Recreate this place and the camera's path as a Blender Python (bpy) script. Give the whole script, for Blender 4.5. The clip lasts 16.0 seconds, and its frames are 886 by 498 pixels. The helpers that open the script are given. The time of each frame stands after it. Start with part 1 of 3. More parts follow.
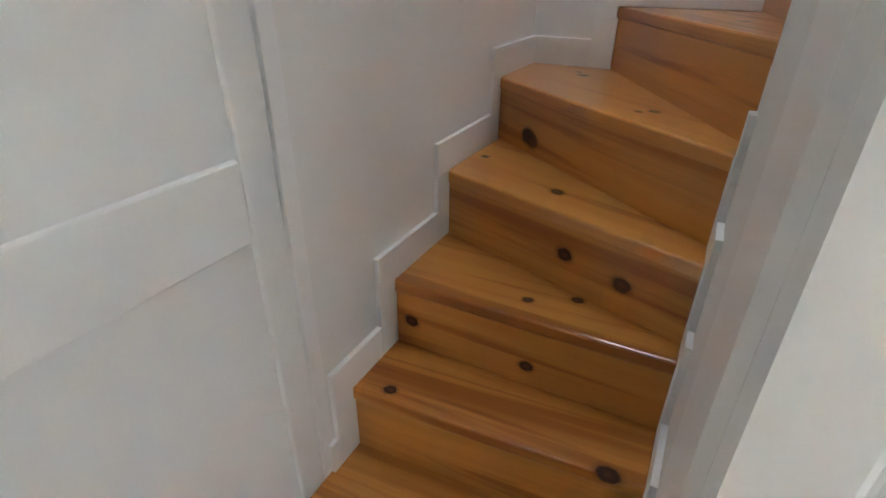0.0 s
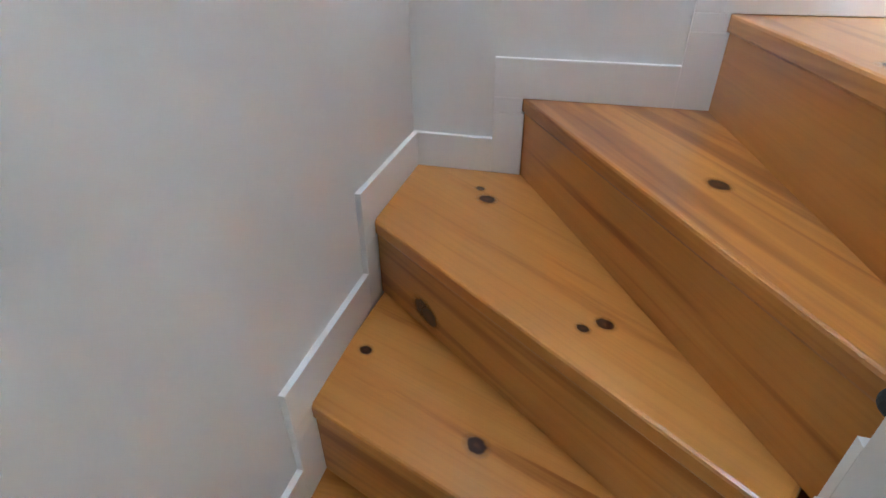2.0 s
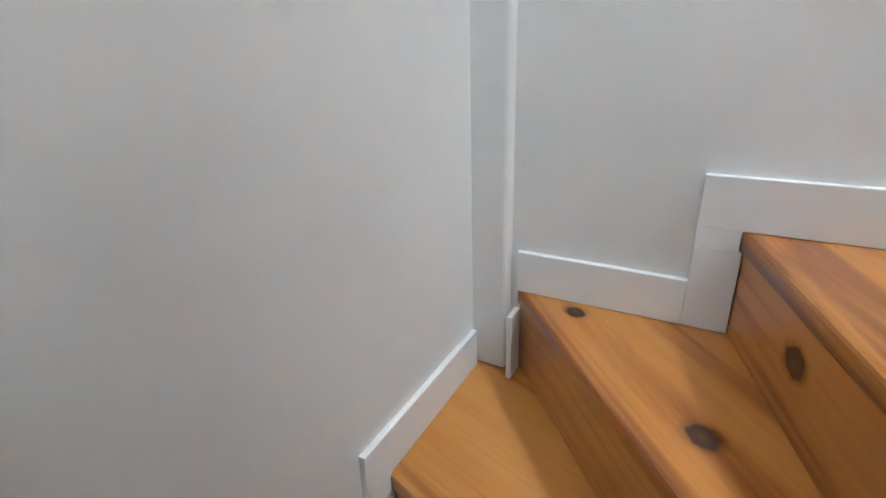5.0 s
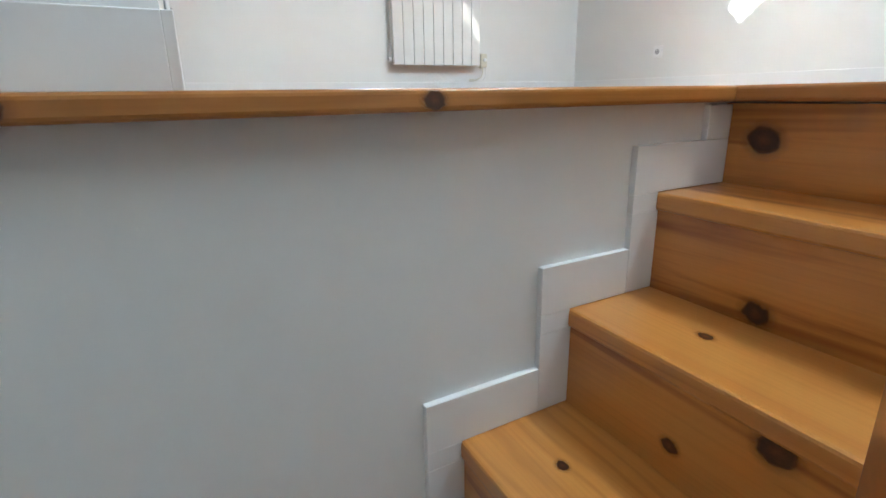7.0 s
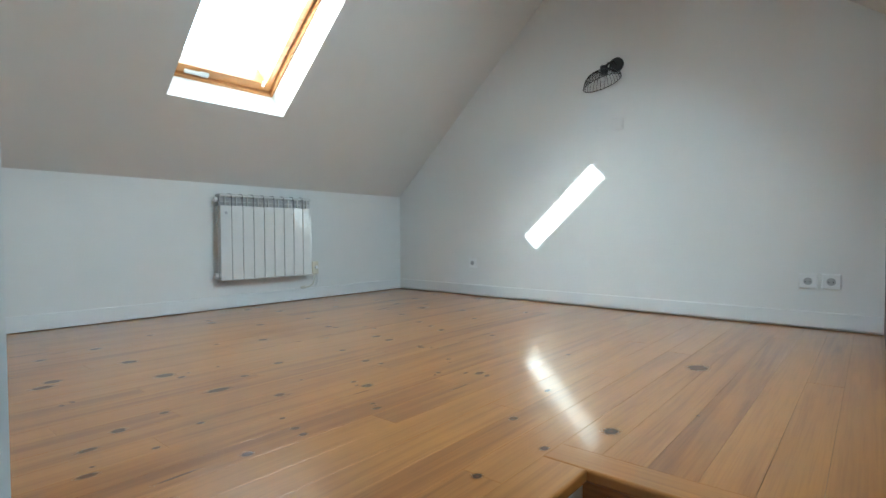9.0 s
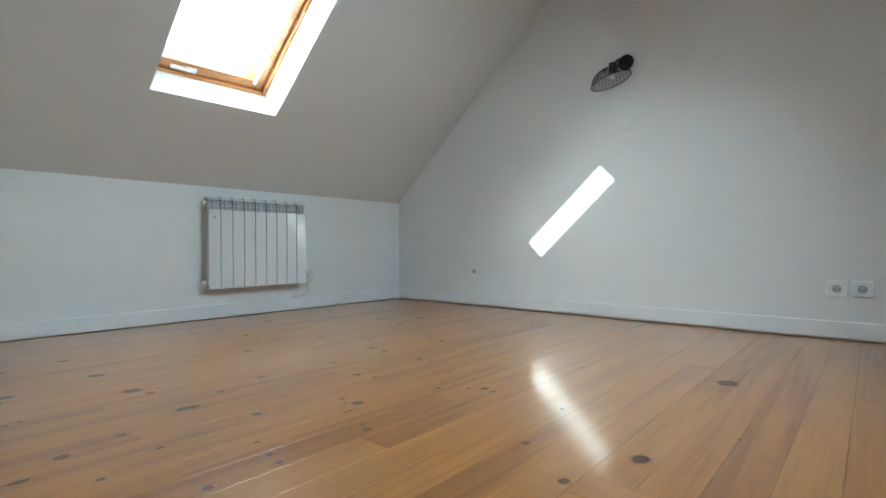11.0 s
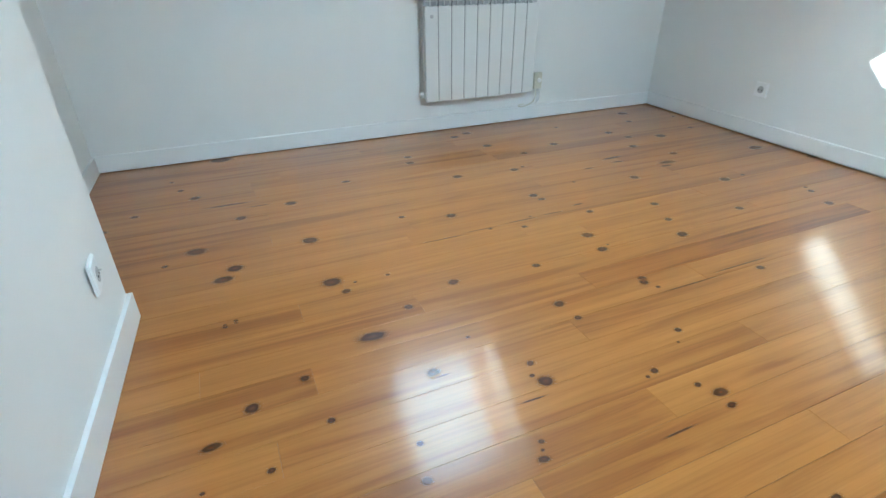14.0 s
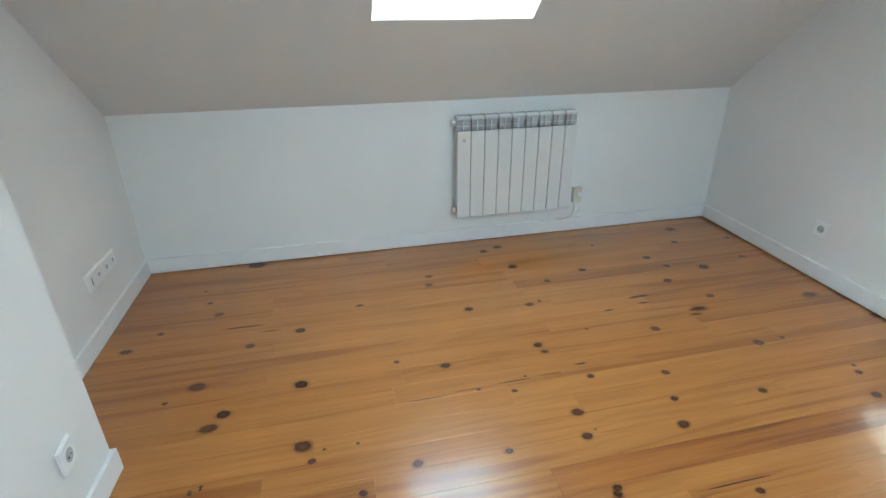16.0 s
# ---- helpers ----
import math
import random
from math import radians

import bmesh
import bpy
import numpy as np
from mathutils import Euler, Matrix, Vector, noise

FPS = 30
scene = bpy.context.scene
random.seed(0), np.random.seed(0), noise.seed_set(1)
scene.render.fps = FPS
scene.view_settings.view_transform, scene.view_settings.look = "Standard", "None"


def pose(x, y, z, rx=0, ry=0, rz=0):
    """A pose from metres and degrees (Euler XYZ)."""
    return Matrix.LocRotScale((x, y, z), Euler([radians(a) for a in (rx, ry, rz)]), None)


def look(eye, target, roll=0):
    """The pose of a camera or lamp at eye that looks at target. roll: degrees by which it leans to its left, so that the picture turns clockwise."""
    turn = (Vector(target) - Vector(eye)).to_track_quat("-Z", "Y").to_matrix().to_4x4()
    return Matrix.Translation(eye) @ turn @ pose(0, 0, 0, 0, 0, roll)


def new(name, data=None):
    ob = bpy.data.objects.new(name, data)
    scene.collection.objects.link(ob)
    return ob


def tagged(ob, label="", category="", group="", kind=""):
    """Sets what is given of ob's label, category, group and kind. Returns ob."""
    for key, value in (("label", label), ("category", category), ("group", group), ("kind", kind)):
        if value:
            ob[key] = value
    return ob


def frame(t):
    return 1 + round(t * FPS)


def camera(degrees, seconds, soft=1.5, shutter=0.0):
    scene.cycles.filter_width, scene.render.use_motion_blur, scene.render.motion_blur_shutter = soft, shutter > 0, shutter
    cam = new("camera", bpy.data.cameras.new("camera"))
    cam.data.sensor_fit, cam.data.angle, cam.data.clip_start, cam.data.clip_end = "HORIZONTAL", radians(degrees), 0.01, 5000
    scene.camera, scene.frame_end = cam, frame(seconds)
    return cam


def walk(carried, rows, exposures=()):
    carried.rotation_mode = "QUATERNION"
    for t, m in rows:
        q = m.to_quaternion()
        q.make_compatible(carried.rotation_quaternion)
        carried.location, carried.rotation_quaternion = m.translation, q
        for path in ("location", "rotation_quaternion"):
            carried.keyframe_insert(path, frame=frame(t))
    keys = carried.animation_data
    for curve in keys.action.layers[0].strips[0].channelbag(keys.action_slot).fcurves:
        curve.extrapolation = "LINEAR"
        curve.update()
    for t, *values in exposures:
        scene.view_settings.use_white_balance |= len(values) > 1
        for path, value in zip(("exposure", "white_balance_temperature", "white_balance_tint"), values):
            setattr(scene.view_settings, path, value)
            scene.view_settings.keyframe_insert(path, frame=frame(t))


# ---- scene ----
cam = camera(82.1, 16.0, soft=1.5)
PATH = [
    (0, (1.814, -0.804, 1.228), (0.258, -1.605, 0.26), 0.6),
    (0.5, (1.775, -0.818, 1.225), (0.364, -1.678, 0.098), -0.0),
    (1, (1.611, -0.936, 1.282), (0.245, -1.777, 0.088), -0.1),
    (1.5, (1.405, -0.974, 1.349), (-0.047, -1.739, 0.206), -1.3),
    (2, (1.181, -0.994, 1.464), (-0.444, -1.448, 0.39), -0.6),
    (2.5, (1.056, -0.999, 1.601), (-0.693, -1.092, 0.635), -0.4),
    (3, (0.946, -1.001, 1.643), (-0.833, -0.761, 0.761), -1.0),
    (3.2, (0.899, -0.995, 1.706), (-0.881, -0.651, 0.861), -1.0),
    (5.3, (0.385, -0.85, 2.233), (-0.288, 0.875, 1.477), -2.0),
    (5.5, (0.377, -0.785, 2.262), (-0.15, 1.002, 1.53), -2.0),
    (6, (0.352, -0.732, 2.396), (0.353, 1.151, 1.722), -1.4),
    (6.5, (0.361, -0.708, 2.557), (0.891, 1.11, 1.915), -1.0),
    (7, (0.413, -0.628, 2.623), (1.354, 1.039, 2.045), -1.0),
    (7.5, (0.422, -0.537, 2.827), (1.603, 0.981, 2.278), -0.4),
    (8, (0.399, -0.449, 2.948), (1.718, 0.984, 2.496), -0.3),
    (8.5, (0.373, -0.472, 3.092), (1.813, 0.888, 2.816), 0.2),
    (9, (0.359, -0.501, 3.134), (1.886, 0.789, 3.078), -0.3),
    (9.2, (0.361, -0.494, 3.135), (1.918, 0.761, 3.17), -0.1),
    (11.3, (0.514, -0.327, 3.088), (2.025, 0.983, 3.054), -0.5),
    (11.5, (0.519, -0.286, 3.109), (1.995, 1.054, 2.942), -0.5),
    (12, (0.559, -0.256, 3.15), (1.903, 1.149, 2.684), -1.0),
    (12.5, (0.614, -0.171, 3.193), (1.788, 1.317, 2.553), -0.6),
    (13, (0.667, -0.084, 3.309), (1.639, 1.481, 2.529), -0.6),
    (13.5, (0.8, -0.047, 3.39), (1.581, 1.563, 2.491), -1.2),
    (13.68, (0.834, -0.046, 3.438), (1.577, 1.59, 2.514), -0.9),
    (14, (0.88, 0.022, 3.524), (1.574, 1.627, 2.553), -0.4),
    (14.5, (1.003, 0.018, 3.603), (1.625, 1.638, 2.61), -0.4),
    (15, (1.123, 0.057, 3.768), (1.676, 1.717, 2.798), -0.5),
    (15.5, (1.206, 0.123, 3.863), (1.678, 1.836, 2.943), -0.5),
    (16, (1.279, 0.115, 3.946), (1.686, 1.877, 3.091), -0.5),
]
walk(cam, [(t, look(eye, target, roll)) for t, eye, target, roll in PATH], exposures=[
    (0, 4.9, 6400, 8), (1.0, 5.3, 6000, 8), (2.0, 5.3, 5750, 5), (2.5, 5.13, 5850, 2), (3.2, 4.95, 5850, -1), (5.3, 3.57, 6400, 8), (5.5, 3.54, 6450, 8),
    (6.0, 3.42, 6700, 9), (6.5, 3.1, 6300, 5), (7.0, 2.95, 6100, 2), (7.5, 2.5, 5850, -6), (9.2, 2.14, 5500, -7), (11.5, 2.0, 5600, -7), (12, 2.1, 5400, -7), (14, 2.46, 5300, -8), (16, 2.27, 5600, -5)])

# ---- world, sun, daylight ----
SUN = Vector((1.0, -0.567, -0.572)).normalized()
world = bpy.data.worlds.new("sky")
scene.world = world
world.use_nodes = True
wn = world.node_tree.nodes
sky = wn.new("ShaderNodeTexSky")
sky.sky_type, sky.sun_disc = "NISHITA", False
sky.sun_elevation = math.asin(-SUN.z)
sky.sun_rotation = math.atan2(-SUN.x, -SUN.y)
world.node_tree.links.new(sky.outputs["Color"], wn["Background"].inputs["Color"])
wn["Background"].inputs["Strength"].default_value = 0.05


def lamp(name, kind, m, energy, colour, **more):
    data = bpy.data.lights.new(name, kind)
    data.energy, data.color = energy, colour
    for key, value in more.items():
        if key == "angle":
            data.angle = value
        if key == "size":
            data.shape, data.size, data.size_y = "RECTANGLE", value[0], value[1]
    ob = new(name, data)
    ob.matrix_world = m
    return ob


lamp("sun", "SUN", look(-SUN * 20, (0, 0, 0)), 5.0, (1.0, 0.95, 0.88), angle=radians(0.5))

# ---- plan, in metres ----
H = 0.188                      # riser
Z = 14 * H                     # attic floor
YD = -1.397                    # wall along the lower flight
YI, YJ = -0.733, -0.67         # the thin wall between the flights
XG, YK = 3.77, 2.91            # gable wall, knee wall
ZK = 3.49                      # top of the knee wall
RY, RZ = 0.852, 5.276          # ridge
M_N = (RZ - ZK) / (YK - RY)    # pitch of the two slopes
M_S = 0.79
A_N = math.atan(M_N)
HALL_E, HALL_N = 3.3, 1.2      # lower hall


def gable_x(y):
    return XG - (YK - y) * 0.0406


def level(k):
    return (k + 1) * H


# nose lines of the steps: at the outer wall, at the inner side
NOSE = [((1.335, YD), (1.300, YI)), ((1.135, YD), (1.088, YI)), ((0.941, YD), (0.936, YI)),
        ((0.654, YD), (0.884, YI)), ((0.308, YD), (0.806, YI)), ((0.0, -1.131), (0.752, -0.718)),
        ((0.0, -0.745), (0.705, -0.642)), ((0.0, -0.384), (0.640, -0.600)), ((0.087, 0.0), (0.585, -0.585)),
        ((0.466, 0.0), (0.655, -0.60)), ((0.789, 0.0), (0.755, YJ)), ((1.015, 0.0), (0.985, YJ)),
        ((1.220, 0.0), (1.200, YJ)), ((1.410, 0.0), (1.400, YJ))]


# ---- materials ----
def nodes_of(name):
    m = bpy.data.materials.new(name)
    m.use_nodes = True
    t = m.node_tree
    return m, t.nodes, t.links, t.nodes["Principled BSDF"]


def ramp(n, l, source, stops):
    r = n.new("ShaderNodeValToRGB")
    r.color_ramp.elements[0].position, r.color_ramp.elements[0].color = stops[0][0], (*stops[0][1], 1)
    r.color_ramp.elements[1].position, r.color_ramp.elements[1].color = stops[-1][0], (*stops[-1][1], 1)
    for p, c in stops[1:-1]:
        r.color_ramp.elements.new(p).color = (*c, 1)
    l.new(source, r.inputs[0])
    return r.outputs[0]


def maths(n, l, op, a, b=None, c=None):
    k = n.new("ShaderNodeMath")
    k.operation = op
    for i, v in enumerate((a, b, c)):
        if v is None:
            continue
        if isinstance(v, (int, float)):
            k.inputs[i].default_value = v
        else:
            l.new(v, k.inputs[i])
    return k.outputs[0]


def blend(n, l, how, fac, a, b):
    k = n.new("ShaderNodeMix")
    k.data_type, k.blend_type = "RGBA", how
    for s, v in ((k.inputs[0], fac), (k.inputs[6], a), (k.inputs[7], b)):
        if isinstance(v, (int, float)):
            s.default_value = v
        elif isinstance(v, tuple):
            s.default_value = (*v, 1)
        else:
            l.new(v, s)
    return k.outputs[2]


def texture(n, l, vector, scale, detail=3.0, rough=0.55, warp=0.0):
    k = n.new("ShaderNodeTexNoise")
    k.inputs["Scale"].default_value, k.inputs["Detail"].default_value = scale, detail
    k.inputs["Roughness"].default_value, k.inputs["Distortion"].default_value = rough, warp
    l.new(vector, k.inputs["Vector"])
    return k.outputs["Fac"]


def bump(n, l, height, strength, distance, bsdf):
    k = n.new("ShaderNodeBump")
    k.inputs["Strength"].default_value, k.inputs["Distance"].default_value = strength, distance
    l.new(height, k.inputs["Height"])
    l.new(k.outputs["Normal"], bsdf.inputs["Normal"])


def paint(name, colour, rough, grain=90.0, depth=0.0006, mottling=0.05):
    m, n, l, b = nodes_of(name)
    g = n.new("ShaderNodeNewGeometry").outputs["Position"]
    large = texture(n, l, g, 1.3, 4.0)
    fine = texture(n, l, g, grain, 3.0)
    dark = tuple(c * (1 - mottling) for c in colour)
    l.new(ramp(n, l, large, [(0.3, dark), (0.7, colour)]), b.inputs["Base Color"])
    l.new(maths(n, l, "MULTIPLY_ADD", large, 0.15, rough - 0.07), b.inputs["Roughness"])
    mixed = maths(n, l, "MULTIPLY_ADD", large, 3.0, fine)
    bump(n, l, mixed, 0.5, depth, b)
    return m


def wood(name, light, mid, dark, rough, rings=1.0, vary=0.10, grain=0.22, swirl=0.55, relief=0.25, heart=0.3, patch=0.02, fine=1.0):
    """Varnished pine; the grain runs along the piece's own x."""
    m, n, l, b = nodes_of(name)
    co = n.new("ShaderNodeTexCoord").outputs["Object"]
    rnd = n.new("ShaderNodeObjectInfo").outputs["Random"]
    off = n.new("ShaderNodeCombineXYZ")
    l.new(maths(n, l, "MULTIPLY", rnd, 37.0), off.inputs[0])
    l.new(maths(n, l, "MULTIPLY", rnd, 61.0), off.inputs[1])
    l.new(maths(n, l, "MULTIPLY", rnd, 17.0), off.inputs[2])
    add = n.new("ShaderNodeVectorMath")
    l.new(co, add.inputs[0]), l.new(off.outputs[0], add.inputs[1])

    def scaled(x, y, z):
        k = n.new("ShaderNodeVectorMath")
        k.operation = "MULTIPLY"
        k.inputs[1].default_value = (x, y, z)
        l.new(add.outputs[0], k.inputs[0])
        return k.outputs[0]
    broad = texture(n, l, scaled(0.5, 5.5 * fine, 5.5 * fine), 1.0, 2.0, 0.5, 0.7)
    bands = texture(n, l, scaled(0.8, 13.0 * fine, 13.0 * fine), rings, 5.0, 0.55, 1.3)
    fibre = texture(n, l, scaled(4.0, 170.0, 170.0), 1.0, 3.0)
    tone = maths(n, l, "ADD", maths(n, l, "MULTIPLY", broad, 0.45), maths(n, l, "MULTIPLY", bands, 0.55))
    tone = maths(n, l, "ADD", tone, maths(n, l, "MULTIPLY_ADD", rnd, vary, -vary / 2))
    colour = ramp(n, l, tone, [(0.37, dark), (0.455, mid), (0.60, light)])
    colour = blend(n, l, "MULTIPLY", grain, colour, ramp(n, l, fibre, [(0.32, (0.45, 0.38, 0.32)), (0.55, (1, 1, 1))]))
    wave_ = n.new("ShaderNodeTexWave")
    wave_.wave_type, wave_.bands_direction = "BANDS", "Y"
    for key, value in (("Scale", 9.0), ("Distortion", 9.0), ("Detail", 3.0), ("Detail Scale", 0.9)):
        wave_.inputs[key].default_value = value
    l.new(scaled(0.22, 1.0, 1.0), wave_.inputs["Vector"])
    figure = maths(n, l, "POWER", wave_.outputs["Fac"], 3.0)
    some = maths(n, l, "MULTIPLY_ADD", maths(n, l, "FRACT", maths(n, l, "MULTIPLY", rnd, 7.31)), 1.5, -1.0)
    some.node.use_clamp = True
    colour = blend(n, l, "MULTIPLY", maths(n, l, "MULTIPLY", maths(n, l, "MULTIPLY", figure, some), swirl), colour, (0.42, 0.30, 0.22))
    band = maths(n, l, "MULTIPLY_ADD", texture(n, l, scaled(0.45, 6.5, 6.5), 1.0, 3.0, 0.55, 1.2), 16.0, -9.0)
    band.node.use_clamp = True
    colour = blend(n, l, "MULTIPLY", maths(n, l, "MULTIPLY", band, heart), colour, (0.50, 0.33, 0.22))
    l.new(colour, b.inputs["Base Color"])
    scratch = texture(n, l, scaled(5.0, 9.0, 9.0), 1.0, 3.0, 0.5)
    l.new(maths(n, l, "MULTIPLY_ADD", scratch, patch, rough - patch / 2), b.inputs["Roughness"])
    wave = texture(n, l, scaled(2.2, 11.0, 11.0), 1.0, 2.0)
    bump(n, l, maths(n, l, "ADD", wave, maths(n, l, "MULTIPLY", fibre, 0.02)), relief, 0.0006, b)
    b.inputs["Specular IOR Level"].default_value = 0.36
    b.inputs["Coat Weight"].default_value = 0.7
    l.new(maths(n, l, "MULTIPLY_ADD", scratch, 0.10, 0.075), b.inputs["Coat Roughness"])
    return m


def plain(name, colour, rough, metal=0.0, spread=0.12):
    m, n, l, b = nodes_of(name)
    g = n.new("ShaderNodeTexCoord").outputs["Object"]
    f = texture(n, l, g, 40.0, 4.0)
    l.new(ramp(n, l, f, [(0.3, tuple(c * (1 - spread) for c in colour)), (0.7, colour)]), b.inputs["Base Color"])
    l.new(maths(n, l, "MULTIPLY_ADD", f, 0.12, rough - 0.06), b.inputs["Roughness"])
    b.inputs["Metallic"].default_value = metal
    return m


WALL = paint("wall_paint", (0.80, 0.795, 0.78), 0.62)
CEIL = paint("ceiling_paint", (0.74, 0.725, 0.70), 0.75)
GLOSS = paint("white_gloss_paint", (0.82, 0.82, 0.82), 0.32, 60.0, 0.0004, 0.04)
# Bluish, darker white: the cool daylight on this wall is put into the colour.
HALL_TINT = paint("daylight_tinted_hall_paint", (0.66, 0.72, 0.745), 0.6)
DOORP = paint("door_paint", (0.80, 0.80, 0.79), 0.42, 140.0, 0.0005, 0.04)
PINE = wood("varnished_pine", (0.44, 0.184, 0.042), (0.39, 0.154, 0.034), (0.29, 0.105, 0.022), 0.30, vary=0.12, grain=0.24, swirl=0.4, relief=0.05, heart=0.14, patch=0.06, fine=1.3)
FIGURED = wood("figured_pine", (0.38, 0.140, 0.028), (0.31, 0.105, 0.020), (0.19, 0.058, 0.011), 0.30, vary=0.05, grain=0.35, swirl=1.0, relief=0.06, heart=0.6, patch=0.06, fine=1.5)
STEP = wood("varnished_pine_step", (0.60, 0.262, 0.060), (0.56, 0.220, 0.044), (0.31, 0.092, 0.016), 0.32, rings=1.0, vary=0.12, grain=0.14, heart=0.7, relief=0.12)
NEWEL = wood("dark_stained_wood", (0.25, 0.075, 0.020), (0.19, 0.05, 0.013), (0.10, 0.025, 0.007), 0.38)
SASH = wood("window_pine", (0.55, 0.27, 0.09), (0.45, 0.20, 0.06), (0.30, 0.12, 0.03), 0.35)
RADI = plain("enamelled_aluminium", (0.74, 0.74, 0.73), 0.10, 0.0, 0.02)
PLASTIC = plain("white_plastic", (0.84, 0.84, 0.84), 0.3, 0.0, 0.02)
GREYP = plain("grey_plastic", (0.45, 0.45, 0.46), 0.4)
# Near-black colour that stands in for the darkness inside holes and notches.
DARK = plain("dark_hollow", (0.02, 0.02, 0.02), 0.7)
BLACK = plain("black_metal", (0.015, 0.015, 0.016), 0.45)
GAUZE = plain("sheer_gauze", (0.10, 0.09, 0.09), 0.8)
GAUZE.node_tree.nodes["Principled BSDF"].inputs["Alpha"].default_value = 0.18
STEEL = plain("brushed_steel", (0.55, 0.55, 0.55), 0.35, 1.0)
RADI.node_tree.nodes["Principled BSDF"].inputs["Coat Weight"].default_value = 1.0
# Dark colour that paints the shade in the radiator's gaps.
GAP_SHADE = plain("shaded_metal", (0.12, 0.12, 0.13), 0.6)
CREAM = plain("cream_plastic", (0.70, 0.66, 0.55), 0.4)


def glass_material():
    m, n, l, b = nodes_of("window_glass")
    b.inputs["Base Color"].default_value = (1, 1, 1, 1)
    b.inputs["Roughness"].default_value, b.inputs["IOR"].default_value = 0.0, 1.45
    b.inputs["Transmission Weight"].default_value = 1.0
    return m


GLASS = glass_material()


# ---- mesh tools ----
def link(name, bm, material, parent=None, label="", m=None):
    me = bpy.data.meshes.new(name)
    bmesh.ops.recalc_face_normals(bm, faces=bm.faces)
    bm.to_mesh(me)
    bm.free()
    me.materials.append(material)
    ob = new(name, me)
    if m is not None:
        ob.matrix_world = m
    if parent is not None:
        ob.parent = parent
    if label:
        tagged(ob, label)
    return ob


def part(name, bm, material, parent, label="", m=None):
    return link(name, bm, material, parent, label, m)


def anchor(name, m=None):
    ob = new(name)
    ob.empty_display_size = 0.1
    if m is not None:
        ob.matrix_world = m
    return ob


def box(bm, x0, x1, y0, y1, z0, z1, bevel=0.0, segments=2):
    made = bmesh.ops.create_cube(bm, size=1.0)["verts"]
    bmesh.ops.scale(bm, vec=(x1 - x0, y1 - y0, z1 - z0), verts=made)
    bmesh.ops.translate(bm, vec=((x0 + x1) / 2, (y0 + y1) / 2, (z0 + z1) / 2), verts=made)
    if bevel:
        edges = list({e for v in made for e in v.link_edges})
        bmesh.ops.bevel(bm, geom=edges, offset=bevel, segments=segments, affect="EDGES", profile=0.5)
    return bm


def prism(bm, outline, low, high, bevel=0.0):
    """Extrudes a plan outline from low to high in z."""
    vs = [bm.verts.new((x, y, low)) for x, y in outline]
    f = bm.faces.new(vs)
    up = bmesh.ops.extrude_face_region(bm, geom=[f])["geom"]
    bmesh.ops.translate(bm, vec=(0, 0, high - low), verts=[g for g in up if isinstance(g, bmesh.types.BMVert)])
    if bevel:
        bmesh.ops.bevel(bm, geom=list(bm.edges), offset=bevel, segments=2, affect="EDGES", profile=0.5)
    return bm


def cylinder(bm, centre, radius, depth, axis="z", sides=20, tip=None, bevel=0.0):
    turn = {"x": Euler((0, radians(90), 0)), "y": Euler((radians(90), 0, 0)), "z": Euler((0, 0, 0))}[axis]
    made = bmesh.ops.create_cone(bm, cap_ends=True, segments=sides, radius1=radius, radius2=radius if tip is None else tip,
                                 depth=depth, matrix=Matrix.LocRotScale(centre, turn, None))["verts"]
    if bevel:
        edges = [e for e in {e for v in made for e in v.link_edges} if len(e.link_faces) == 2 and e.calc_face_angle(0) > 1.0]
        bmesh.ops.bevel(bm, geom=edges, offset=bevel, segments=2, affect="EDGES", profile=0.5)
    return bm


def tube(name, points, radius, material, parent):
    c = bpy.data.curves.new(name, "CURVE")
    c.dimensions, c.bevel_depth, c.bevel_resolution = "3D", radius, 3
    s = c.splines.new("POLY")
    s.points.add(len(points) - 1)
    for p, q in zip(s.points, points):
        p.co = (*q, 1)
    c.materials.append(material)
    ob = new(name, c)
    ob.parent = parent
    return ob


def tube_bm(points, radius, sides=10):
    """A swept tube as a bmesh."""
    bm = bmesh.new()
    rings = []
    pts = [Vector(p) for p in points]
    for i, p in enumerate(pts):
        d = (pts[min(i + 1, len(pts) - 1)] - pts[max(i - 1, 0)]).normalized()
        s = d.cross(Vector((0.31, 0.22, 0.92))).normalized()
        t = d.cross(s)
        rings.append([bm.verts.new(p + radius * (math.cos(2 * math.pi * k / sides) * s + math.sin(2 * math.pi * k / sides) * t)) for k in range(sides)])
    for a, b in zip(rings, rings[1:]):
        for k in range(sides):
            bm.faces.new((a[k], a[(k + 1) % sides], b[(k + 1) % sides], b[k]))
    bm.faces.new(rings[0])
    bm.faces.new(rings[-1])
    return bm


def structure(name, bm, material, label):
    return tagged(link(name, bm, material), label, "structure", kind="structure")


def roof_z(y):
    return min(ZK + M_N * (YK - y), RZ - M_S * (RY - y))


# ---- walls ----
def upright(name, outline, low, high, label, material=WALL):
    return structure(name, prism(bmesh.new(), outline, low, high), material, label)


def rect(x0, x1, y0, y1):
    return [(x0, y0), (x1, y0), (x1, y1), (x0, y1)]


TOPZ = 5.6


def under_roof(ob):
    """Cuts a wall off just above the two ceiling slopes."""
    bm = bmesh.new()
    bm.from_mesh(ob.data)
    for co, no in (((0, YK, ZK + 0.06), (0, M_N, 1)), ((0, RY, RZ + 0.06), (0, -M_S, 1))):
        cut = bmesh.ops.bisect_plane(bm, geom=bm.verts[:] + bm.edges[:] + bm.faces[:], plane_co=co, plane_no=no, clear_outer=True)
        bmesh.ops.contextual_create(bm, geom=[g for g in cut["geom_cut"] if isinstance(g, bmesh.types.BMEdge)])
    bm.to_mesh(ob.data)
    bm.free()


